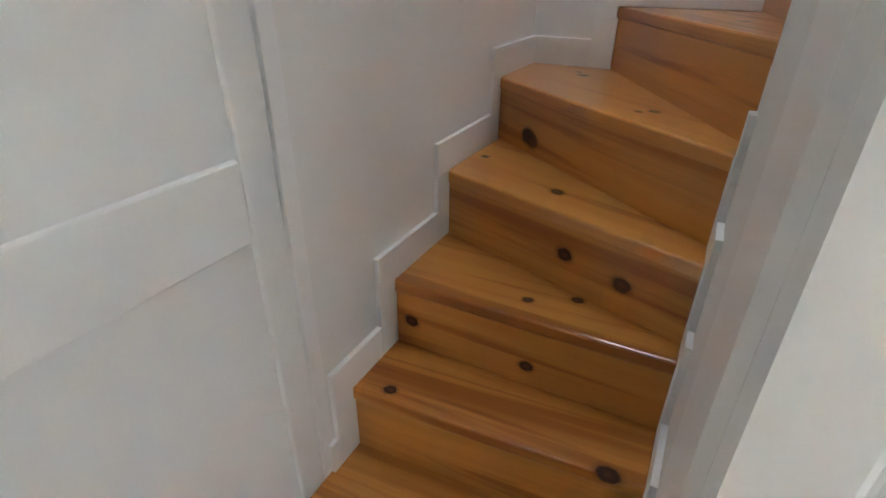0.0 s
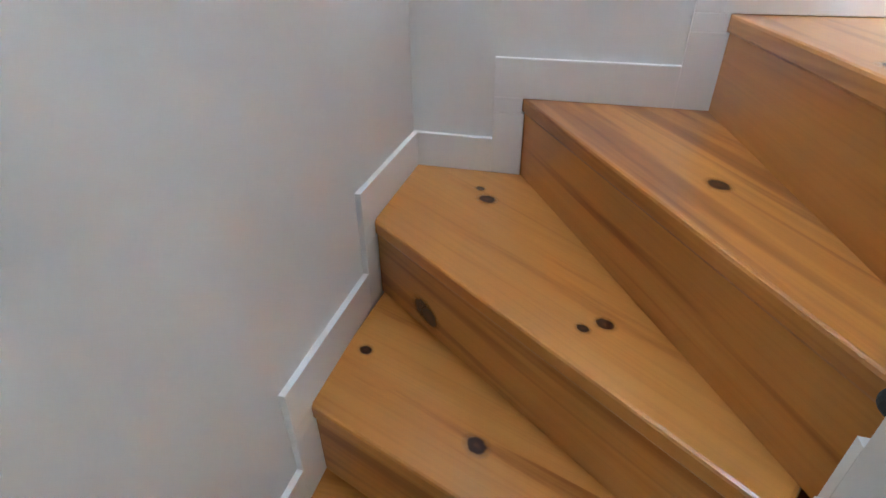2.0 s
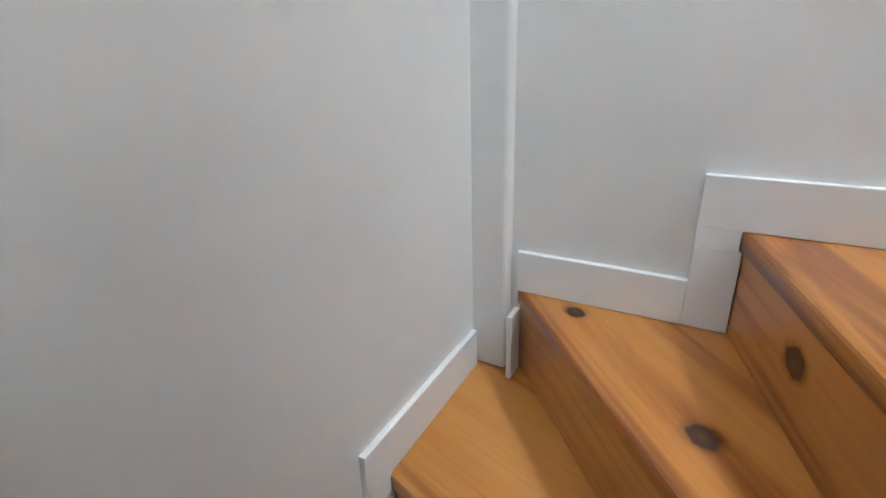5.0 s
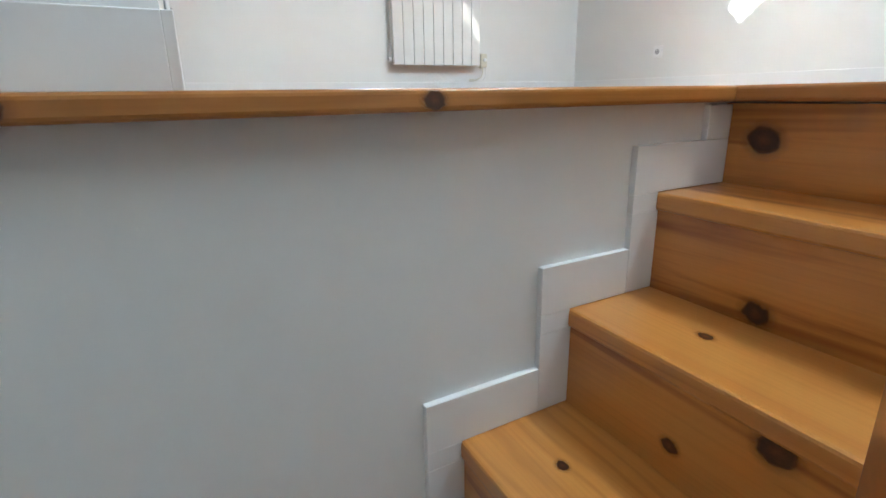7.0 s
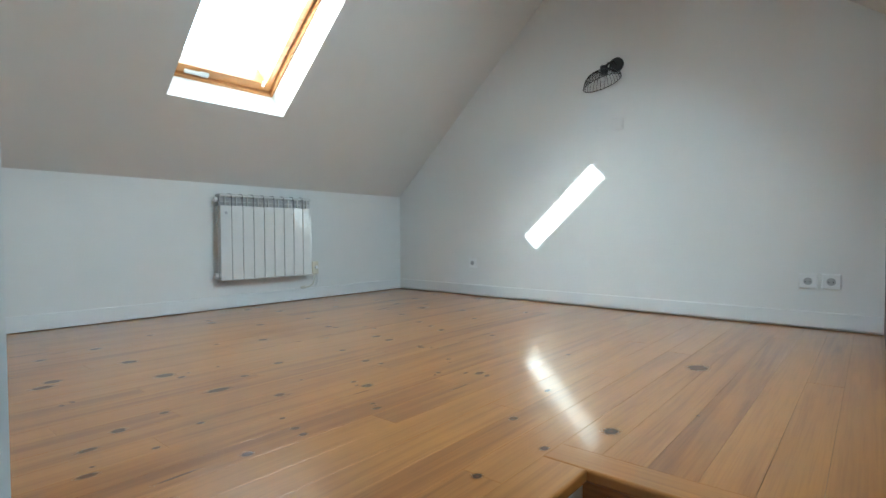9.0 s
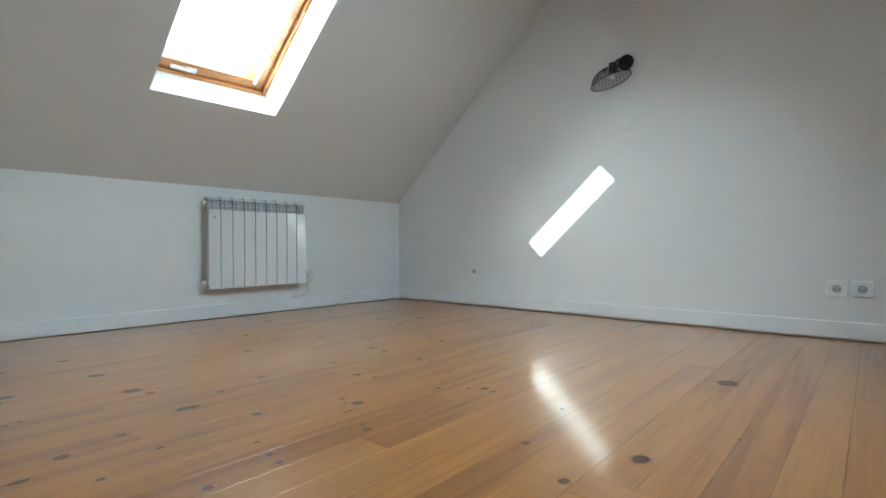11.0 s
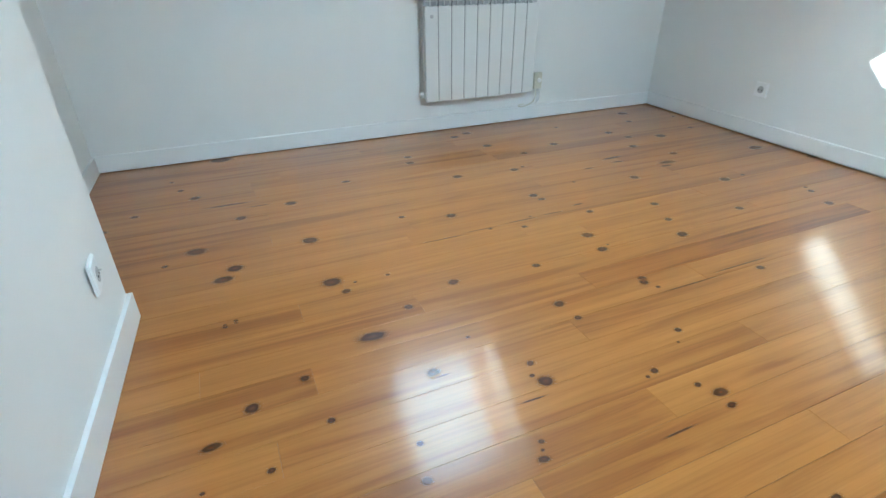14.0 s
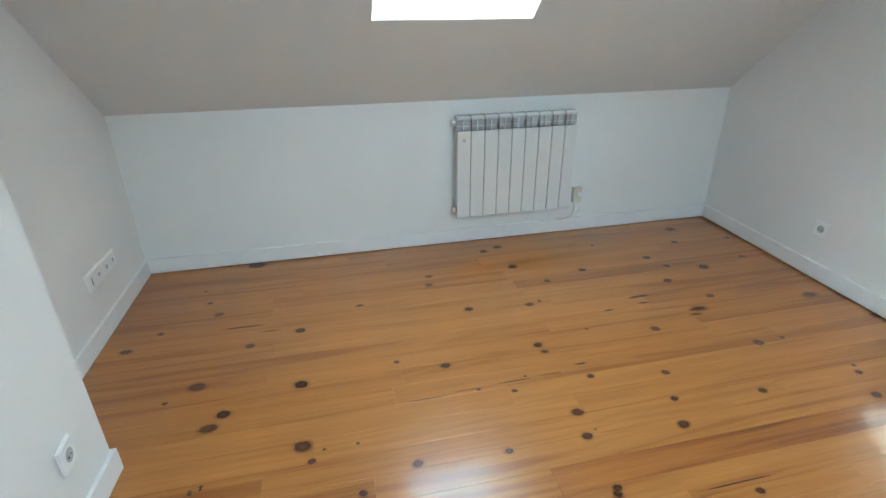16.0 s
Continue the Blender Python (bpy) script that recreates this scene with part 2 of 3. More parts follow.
WL = "smooth off-white painted plaster wall"
under_roof(upright("wall_stair_west", rect(-0.15, 0.0, YD - 0.15, 0.055), 0.0, 4.5, WL))
bm = bmesh.new()
box(bm, 0.0, 1.236, YD - 0.15, YD, 0.0, 4.0)
box(bm, 1.236, 1.986, YD - 0.15, YD, 2.05, 4.0)
box(bm, 1.986, HALL_E, YD - 0.15, YD, 0.0, 4.0)
under_roof(structure("wall_stair_south", bm, WALL, WL))
upright("wall_stair_north", rect(0.0, 1.4495, 0.0, 0.12), 0.0, Z - 0.0295, "white painted wall under the attic floor edge")
under_roof(upright("wall_stair_inner", rect(0.835, 1.33, YI, YJ), 0.0, 4.2, "thin white wall between the two flights"))
upright("wall_stair_inner_end", rect(0.822, 0.8345, YI, YJ), 0.0, level(5) - 0.0305, "white end of the wall under the newel post")
upright("wall_hall_west", rect(1.33, 1.45, -0.715, HALL_N), 0.0, Z - 0.3, "painted hall wall, its white tinted pale blue for cool daylight", HALL_TINT)
under_roof(upright("wall_stair_head", rect(1.33, 1.45, YD, -0.715), 2.12, 4.2, WL))
bm = bmesh.new()
box(bm, 1.33, 1.75, HALL_N, HALL_N + 0.15, 0.0, Z - 0.3)
box(bm, 3.05, HALL_E + 0.15, HALL_N, HALL_N + 0.15, 0.0, Z - 0.3)
box(bm, 1.75, 3.05, HALL_N, HALL_N + 0.15, 0.0, 0.8)
box(bm, 1.75, 3.05, HALL_N, HALL_N + 0.15, 2.1, Z - 0.3)
structure("wall_hall_north", bm, WALL, WL)
upright("wall_hall_east", rect(HALL_E, HALL_E + 0.15, YD - 0.15, HALL_N - 0.0005), 0.0, Z - 0.3, WL)
upright("floor_hall", rect(-0.15, HALL_E + 0.15, YD - 0.15, HALL_N + 0.15), -0.12, 0.0, "pine boarded hall floor at the stair foot", PINE)
upright("ceiling_hall", rect(1.45, HALL_E, YD, HALL_N), Z - 0.3, Z - 0.2, "white plaster hall ceiling", CEIL)

# attic shell
under_roof(upright("wall_gable", [(gable_x(-1.6), -1.6), (XG + 0.2, -1.6), (XG + 0.2, YK + 0.2), (gable_x(YK + 0.2), YK + 0.2)], Z - 0.25, TOPZ, "white painted gable wall of the attic"))
upright("wall_knee", rect(-0.3, XG, YK, YK + 0.18), Z - 0.25, ZK + 0.12, "low white knee wall under the roof slope")
under_roof(upright("wall_attic_west", [(0.222, 1.40), (0.256, YK), (0.08, YK), (0.05, 1.40)], Z - 0.2, TOPZ, "white side wall of the attic"))
under_roof(upright("wall_chimney_breast", [(0.0, 0.055), (0.447, 0.055), (0.533, 1.475), (0.0, 1.475)], Z, TOPZ, "white projecting wall block beside the stair opening"))
under_roof(upright("wall_attic_south", rect(1.45, XG, -1.35, -1.25), Z - 0.25, 4.2, WL))


# north slope: local v runs up the slope from the knee wall, w outwards
CA, SA = math.cos(A_N), math.sin(A_N)
NORTH = Matrix(((1, 0, 0, 0), (0, -CA, SA, YK), (0, SA, CA, ZK), (0, 0, 0, 1)))
LEN_N = math.hypot(YK - RY, RZ - ZK)
WX0, WX1, WV0, WV1, REV = 1.518, 2.232, 0.630, 1.545, 0.25
bm = bmesh.new()
box(bm, -0.3, WX0, -0.4, LEN_N, 0.0, REV)
box(bm, WX1, XG + 0.2, -0.4, LEN_N, 0.0, REV)
box(bm, WX0, WX1, -0.4, WV0, 0.0, REV)
box(bm, WX0, WX1, WV1, LEN_N, 0.0, REV)
bmesh.ops.transform(bm, matrix=NORTH, verts=bm.verts)
structure("ceiling_slope_north", bm, CEIL, "white sloping attic ceiling with a roof window")
bm = bmesh.new()
A_S = math.atan(M_S)
SOUTH = Matrix.Translation((0, RY, RZ)) @ Matrix.Rotation(A_S, 4, "X")
box(bm, -0.3, 0.28, -3.3, 0.0, 0.0, REV)
box(bm, 0.28, 0.96, -3.3, -2.50, 0.0, REV)
box(bm, 0.28, 0.96, -1.60, 0.0, 0.0, REV)
box(bm, 0.96, 1.70, -3.3, 0.0, 0.0, REV)
box(bm, 2.414, XG + 0.2, -3.3, 0.0, 0.0, REV)
box(bm, 1.70, 2.414, -3.3, -2.05, 0.0, REV)
box(bm, 1.70, 2.414, -1.13, 0.0, 0.0, REV)
bmesh.ops.transform(bm, matrix=SOUTH, verts=bm.verts)
structure("ceiling_slope_south", bm, CEIL, "white sloping attic ceiling over the stairs")

# ---- staircase ----
def along(k, back=0.0):
    """Nose line k, shifted back metres up the stair."""
    a, b = Vector((*NOSE[k][0], 0)), Vector((*NOSE[k][1], 0))
    d = (b - a).normalized()
    up = Vector((d.y, -d.x, 0)) * -1.0
    ahead = Vector((-1, 0, 0)) if k < 5 else Vector((0, 1, 0)) if k < 8 else Vector((1, 0, 0))
    if up.dot(ahead) < 0:
        up = -up
    return a + up * back, b + up * back


stair = tagged(anchor("staircase", pose(1.2, -1.0, 0)), "winding staircase of varnished knotty pine treads and risers", "staircase")
BACK = 0.014
for k in range(13):
    (a, b), (c, d) = along(k), along(k + 1, BACK + 0.016)
    outline = [a, b, d, c]
    if k == 4:
        outline.append(Vector((0, YD, 0)))
    if k == 7:
        outline.append(Vector((0, 0, 0)))
    if k == 5:
        outline.insert(2, Vector((0.834, -0.673, 0)))
    x = (b - a).normalized()
    turn = Matrix((x, Vector((-x.y, x.x, 0)), Vector((0, 0, 1)))).transposed().to_4x4()
    m = Matrix.Translation((a.x, a.y, level(k))) @ turn
    inv = m.inverted()
    flat = [(inv @ Vector((p.x, p.y, level(k)))) for p in outline]
    bm = prism(bmesh.new(), [(p.x, p.y) for p in flat], -0.034, 0.0, 0.006)
    tread = part("tread", bm, STEP, stair, m=m)
    tread.parent = stair
    tread.matrix_parent_inverse = stair.matrix_world.inverted()
for k in range(14):
    a, b = along(k, BACK)
    x = (b - a).normalized()
    turn = Matrix((x, Vector((0, 0, 1)), x.cross(Vector((0, 0, 1))))).transposed().to_4x4()
    low = level(k - 1) if k else 0.0
    m = Matrix.Translation((a.x, a.y, low)) @ turn
    bm = box(bmesh.new(), 0.0, (b - a).length + (0.075 if k == 5 else 0.0), 0.0, H - 0.033, -0.008, 0.008)
    riser = part("riser", bm, STEP, stair, m=m)
    riser.matrix_parent_inverse = stair.matrix_world.inverted()

# ---- stepped skirting boards ----
SK, SKT, SKV = 0.088, 0.013, 0.064


def skirting(name, label):
    return tagged(new(name), label, "skirting", kind="structure")


def board(parent, m, u0, u1, z0, z1, t=SKT, edge=0.0012):
    """A board on a wall; m maps (u, out, z) to the world."""
    bm = box(bmesh.new(), u0, u1, 0.0, t, z0, z1, edge, 2)
    bmesh.ops.transform(bm, matrix=m, verts=bm.verts)
    return part("skirting_board", bm, GLOSS, parent)


SKL = "white gloss painted stepped skirting following the treads"
south = Matrix(((-1, 0, 0, 0), (0, 1, 0, YD), (0, 0, 1, 0), (0, 0, 0, 1)))
west = Matrix(((0, 1, 0, 0), (1, 0, 0, 0), (0, 0, 1, 0), (0, 0, 0, 1)))
north = Matrix(((1, 0, 0, 0), (0, -1, 0, 0), (0, 0, 1, 0), (0, 0, 0, 1)))
inner = Matrix(((-1, 0, 0, 0), (0, -1, 0, YI), (0, 0, 1, 0), (0, 0, 0, 1)))


def steps_on(parent, m, noses, first, start, stop):
    """noses: the u of each nose from step first on; start and stop close the run."""
    for i, u in enumerate(noses):
        k = first + i
        z = level(k)
        u1 = noses[i + 1] - SKV if i + 1 < len(noses) else stop
        u0 = u - SKV if i or start is None else start
        board(parent, m, u0, u1, z + 0.001, z + SK)
        if i + 1 < len(noses):
            board(parent, m, noses[i + 1] - SKV + 0.0002, noses[i + 1] + BACK - 0.006, z + 0.001, z + H - 0.034)
            board(parent, m, noses[i + 1] - SKV + 0.0002, noses[i + 1] + 0.002, z + H - 0.0338, z + H + 0.0008)


s = skirting("skirting_stair_south", SKL)
steps_on(s, south, [-NOSE[k][0][0] for k in range(0, 5)], 0, -1.226, 0.0)
s = skirting("skirting_stair_west", SKL)
steps_on(s, west, [YD] + [NOSE[k][0][1] for k in (5, 6, 7)], 4, YD + SKT, -0.04)
s = skirting("skirting_stair_north", SKL)
steps_on(s, north, [NOSE[k][0][0] for k in (8, 9, 10, 11, 12)], 8, 0.09, NOSE[13][0][0] + BACK)
board(s, north, NOSE[13][0][0] - SKV, NOSE[13][0][0] + 0.01, level(12) + SK + 0.0006, Z - 0.035)
s = skirting("skirting_stair_inner", SKL)
steps_on(s, inner, [-NOSE[k][1][0] for k in range(0, 5)], 0, -1.33, -0.836)

# corner post and the little upright strip beside it
bm = box(bmesh.new(), -0.02, 0.074, -0.034, 0.02, level(7), Z - 0.036, 0.008, 4)
structure("trim_corner_post", bm, WALL, "white boxed-in corner post in the stairwell")
bm = box(bmesh.new(), 0.088, 0.100, -0.062, -0.013, level(7) + 0.002, level(8) - 0.036, 0.002)
tagged(link("trim_strip", bm, GLOSS), "short white filler strip against the riser", "trim", kind="structure")

# ---- newel ----
newel = tagged(anchor("newel_post", pose(0.74, -0.63, level(5))), "dark red-brown stained wooden newel post at the turn", "post")
bm = prism(bmesh.new(), [(-0.107, 0.053), (0.030, -0.072), (0.094, -0.072), (0.094, -0.010), (-0.040, 0.085)], -0.03, 1.37, 0.006)
part("post", bm, NEWEL, newel)
bm = cylinder(bmesh.new(), (0.0, 0.0, 0.0), 0.008, 0.010, "y", 14, bevel=0.002)
part("screw", bm, STEEL, newel, "small bright steel screw head", m=Matrix.Translation((0.010, -0.058, 0.055)) @ Matrix.Rotation(radians(-45), 4, "Z"))
# Solid disc; its near-black colour stands in for a dark notch.
bm = cylinder(bmesh.new(), (0.0, 0.0, 0.0), 0.022, 0.012, "z", 20, bevel=0.004)
part("foot_bolt", bm, DARK, newel, "near-black disc standing in for the dark notch where the post meets the tread", m=Matrix.Translation((0.062, -0.066, -0.010)))

# ---- attic floor ----
structure("floor_attic_joists", box(box(bmesh.new(), 0.0, XG, 0.121, YK, Z - 0.24, Z - 0.03), 1.45, XG, -1.3, 0.1205, Z - 0.24, Z - 0.03),
          CEIL, "plastered underside of the attic floor")
floor = tagged(anchor("floor_attic"), "varnished orange pine floorboards with dark knots", "floor", kind="structure")
for name, x0, x1, y0, y1 in (("edge_board", 0.0, 1.3715, -0.043, 0.062), ("edge_board", 1.372, 1.462, -0.70, 0.0615)):
    m = pose(x0, y0, Z) if x1 - x0 > y1 - y0 else pose(x1, y0, Z, 0, 0, 90)
    L, B = max(x1 - x0, y1 - y0), min(x1 - x0, y1 - y0)
    front = 0.0 if m.to_euler().z == 0 else B
    bm = box(bmesh.new(), 0, L, 0, B, -0.029, 0.0)
    rim = [e for e in bm.edges if all(abs(v.co.y - front) < 1e-5 for v in e.verts) and abs(e.verts[0].co.x - e.verts[1].co.x) > 0.1]
    bmesh.ops.bevel(bm, geom=rim, offset=0.007, segments=3, affect="EDGES", profile=0.5)
    part(name, bm, PINE, floor, m=m)
rng = random.Random(4)
BW = 0.1
row = 0
y = 0.0625
spans = []
while y < YK:
    spans.append((y, min(y + BW, YK), 0.0, XG))
    y += BW
y = 0.062
while y > -1.25:
    spans.append((y - BW, y, 1.4625, XG))
    y -= BW
SPLITS = {7: (0.85, 2.55, XG), 10: (0.7, 1.86, 3.25, XG)}
for k, (y0, y1, x0, x1) in enumerate(spans):
    x = x0
    ends = list(SPLITS[k]) if k in SPLITS else []
    while x < x1:
        end = min(x1, x + rng.uniform(0.9, 2.2))
        if x1 - end < 0.5:
            end = x1
        if ends:
            end = ends.pop(0)
        dz = rng.uniform(-0.0002, 0.0001)
        bm = box(bmesh.new(), 0.0002, end - x - 0.0002, 0.00025, y1 - y0 - 0.00025, -0.028, 0.0, 0.0003, 1)
        part("floorboard", bm, FIGURED if k == 10 and end == 3.25 else PINE, floor, m=pose(x, y0, Z + dz))
        x = end

# attic skirting
s = skirting("skirting_attic", "white painted skirting board along the attic walls")
knee = Matrix(((1, 0, 0, 0), (0, -1, 0, YK), (0, 0, 1, Z), (0, 0, 0, 1)))
gable = Matrix(((0, -1, 0, XG), (1, 0, 0, 0), (0, 0, 1, Z), (0, 0, 0, 1)))
board(s, knee, 0.26, XG - 0.0005, 0.004, 0.088, 0.015, 0.0025)


def between(p, q):
    """Maps u from p to q, out to the right of that way, z up from the floor."""
    d = (Vector((*q, 0)) - Vector((*p, 0))).normalized()
    m = Matrix((d, Vector((d.y, -d.x, 0)), Vector((0, 0, 1)))).transposed().to_4x4()
    return Matrix.Translation((*p, Z)) @ m


board(s, between((XG, YK), (gable_x(-0.56), -0.56)), 0.0155, 3.46, 0.009, 0.090, 0.015, 0.0025)
board(s, between((0.2228, 1.4895), (0.256, YK - SKT)), 0.0, 1.405, 0.001, 0.085)
board(s, between((0.447, 0.055), (0.533, 1.475)), -0.013, 1.4355, 0.001, 0.085)
board(s, between((0.0, 0.055), (0.447, 0.055)), 0.0, 0.4465, 0.001, 0.085)
board(s, between((0.533, 1.475), (0.2, 1.475)), 0.0, 0.30, 0.001, 0.085)

# ---- door at the stair foot ----
def panel_door(name, x0, width, height, face):
    """A white panelled door whose face looks towards +y."""
    door = tagged(anchor(name, pose(x0, face, 0.006)), "white painted panelled door, closed, beside the stair foot", "door", kind="structure")
    stile, t = 0.070, 0.040
    rails = ((0.0, 0.20), (0.832, 0.972), (height - 0.11, height))
    for u in (0.0, width - stile):
        part("stile", box(bmesh.new(), u, u + stile, -t, 0.0, 0.0, height, 0.005), DOORP, door)
    for low, high in rails:
        part("rail", box(bmesh.new(), stile + 0.0003, width - stile - 0.0003, -t, -0.0006, low, high, 0.005), DOORP, door)
    for low, high in ((0.20, 0.832), (0.972, height - 0.11)):
        bm = bmesh.new()
        box(bm, stile, width - stile, -t + 0.008, -0.008, low - 0.004, high + 0.004)
        part("panel", bm, DOORP, door)
    bm = cylinder(bmesh.new(), (width - 0.05, 0.022, 1.02), 0.010, 0.045, "y")
    box(bm, width - 0.17, width - 0.04, 0.038, 0.052, 1.011, 1.029, 0.006)
    part("handle", bm, STEEL, door, "brushed steel lever handle")
    return door


panel_door("door_1", 1.2440, 0.734, 2.03, YD - 0.004)
bm = bmesh.new()
box(bm, 1.208, 1.2428, YD - 0.14, YD + 0.002, 0.0, 2.048, 0.002)
box(bm, 1.981, 2.04, YD - 0.14, YD + 0.006, 0.0, 2.048, 0.003)
box(bm, 1.2412, 1.9808, YD - 0.14, YD + 0.006, 2.038, 2.10, 0.003)
structure("door_frame", bm, GLOSS, "white painted frame round the panelled door")
# lined jamb of the stair opening
bm = bmesh.new()
box(bm, 1.245, 1.33, YI - 0.010, YI - 0.0005, 0.0, 2.12, 0.004)
box(bm, 1.3305, 1.462, YI - 0.014, -0.7155, 0.0, 2.12, 0.012, 1)
box(bm, 1.4625, 1.484, YI - 0.004, -0.645, 0.0, 2.16, 0.009, 1)
box(bm, 1.4505, 1.471, -0.6445, -0.606, 0.0, 2.19, 0.006, 2)
structure("trim_jamb", bm, GLOSS, "white painted jamb and casing of the stair opening")

# ---- roof window ----
def slope_part(name, parent, material, boxes, bevel=0.003, label=""):
    bm = bmesh.new()
    for b in boxes:
        box(bm, *b, bevel)
    bmesh.ops.transform(bm, matrix=NORTH, verts=bm.verts)
    return part(name, bm, material, parent, label)


win = tagged(anchor("window_1"), "pine-framed roof window set deep in the sloping ceiling", "window", kind="structure")
F0, F1 = REV - 0.055, REV + 0.138
fx0, fx1, fv0, fv1 = WX0, WX1, WV0, WV1
slope_part("window_frame", win, SASH, [(fx0 - 0.05, fx0 + 0.018, fv0 - 0.05, fv1 + 0.05, F0, F1), (fx1 - 0.018, fx1 + 0.05, fv0 - 0.05, fv1 + 0.05, F0, F1),
                                       (fx0 + 0.0185, fx1 - 0.0185, fv0 - 0.05, fv0 + 0.018, F0, F1), (fx0 + 0.0185, fx1 - 0.0185, fv1 - 0.018, fv1 + 0.05, F0, F1)])
sx0, sx1, sv0, sv1 = fx0 + 0.020, fx1 - 0.020, fv0 + 0.020, fv1 - 0.020
G0 = REV - 0.03
slope_part("sash", win, SASH, [(sx0, sx0 + 0.045, sv0, sv1, G0, F1), (sx1 - 0.045, sx1, sv0, sv1, G0, F1),
                               (sx0 + 0.0455, sx1 - 0.0455, sv0, sv0 + 0.055, G0, F1), (sx0 + 0.0455, sx1 - 0.0455, sv1 - 0.080, sv1, G0, F1)], 0.004)
slope_part("catch", win, PLASTIC, [(1.66, 1.78, sv0 + 0.012, sv0 + 0.030, G0 - 0.022, G0 - 0.0005), (1.745, 1.80, sv0 + 0.006, sv0 + 0.036, G0 - 0.016, G0 - 0.0006)], 0.003, "pale metal window catch")
slope_part("bracket", win, PLASTIC, [(sx1 - 0.075, sx1 - 0.055, sv0 + 0.035, sv0 + 0.075, G0 - 0.012, G0 - 0.0005)], 0.003)
pane = slope_part("pane", win, GLASS, [(sx0 + 0.04, sx1 - 0.04, sv0 + 0.045, sv1 - 0.045, REV + 0.012, REV + 0.018)], 0.0)
pane.visible_shadow = False
# daylight of the sky in the roof window's opening and in the assumed hall window
mid = NORTH @ Vector(((WX0 + WX1) / 2, (WV0 + WV1) / 2, REV + 0.16))
aim = NORTH @ Vector(((WX0 + WX1) / 2, (WV0 + WV1) / 2, -1.0))

# The one over the stairwell is unseen, added to brighten the stairs.
for name, x0, x1, v0, v1, label in (("window_3", 1.70, 2.414, -2.05, -1.13, "pine-framed roof window in the opposite slope"),
                                    ("window_4", 0.28, 0.96, -2.50, -1.60, "unseen pine-framed roof window added over the stairwell for light")):
    win = tagged(anchor(name), label, "window", kind="structure")
    bm = bmesh.new()
    for b in ((x0 - 0.04, x0 + 0.04, v0 - 0.04, v1 + 0.04), (x1 - 0.04, x1 + 0.04, v0 - 0.04, v1 + 0.04),
              (x0 + 0.0405, x1 - 0.0405, v0 - 0.04, v0 + 0.04), (x0 + 0.0405, x1 - 0.0405, v1 - 0.04, v1 + 0.04)):
        box(bm, *b, REV - 0.04, REV + 0.03, 0.003)
    bmesh.ops.transform(bm, matrix=SOUTH, verts=bm.verts)
    part("window_frame", bm, SASH, win)
    bm = box(bmesh.new(), x0 + 0.03, x1 - 0.03, v0 + 0.03, v1 - 0.03, REV + 0.004, REV + 0.010)
    bmesh.ops.transform(bm, matrix=SOUTH, verts=bm.verts)
    part("pane", bm, GLASS, win).visible_shadow = False

# ---- assumed hall window, unseen behind the camera at the start, added for light ----
hw = tagged(anchor("assumed_hall_window", pose(2.4, HALL_N, 0.8)), "assumed white framed hall window, unseen, added to let in daylight", "window", kind="structure")
bm = bmesh.new()
for u0, u1, w0, w1 in ((-0.6495, -0.59, 0.0005, 1.2995), (0.59, 0.6495, 0.0005, 1.2995), (-0.5895, 0.5895, 0.0005, 0.06), (-0.5895, 0.5895, 1.24, 1.2995), (-0.03, 0.03, 0.0605, 1.2395)):
    box(bm, u0, u1, 0.02, 0.08, w0, w1, 0.004)
part("window_frame", bm, GLOSS, hw)
p = part("pane", box(bmesh.new(), -0.60, 0.60, 0.046, 0.052, 0.05, 1.25), GLASS, hw)
p.visible_shadow = False

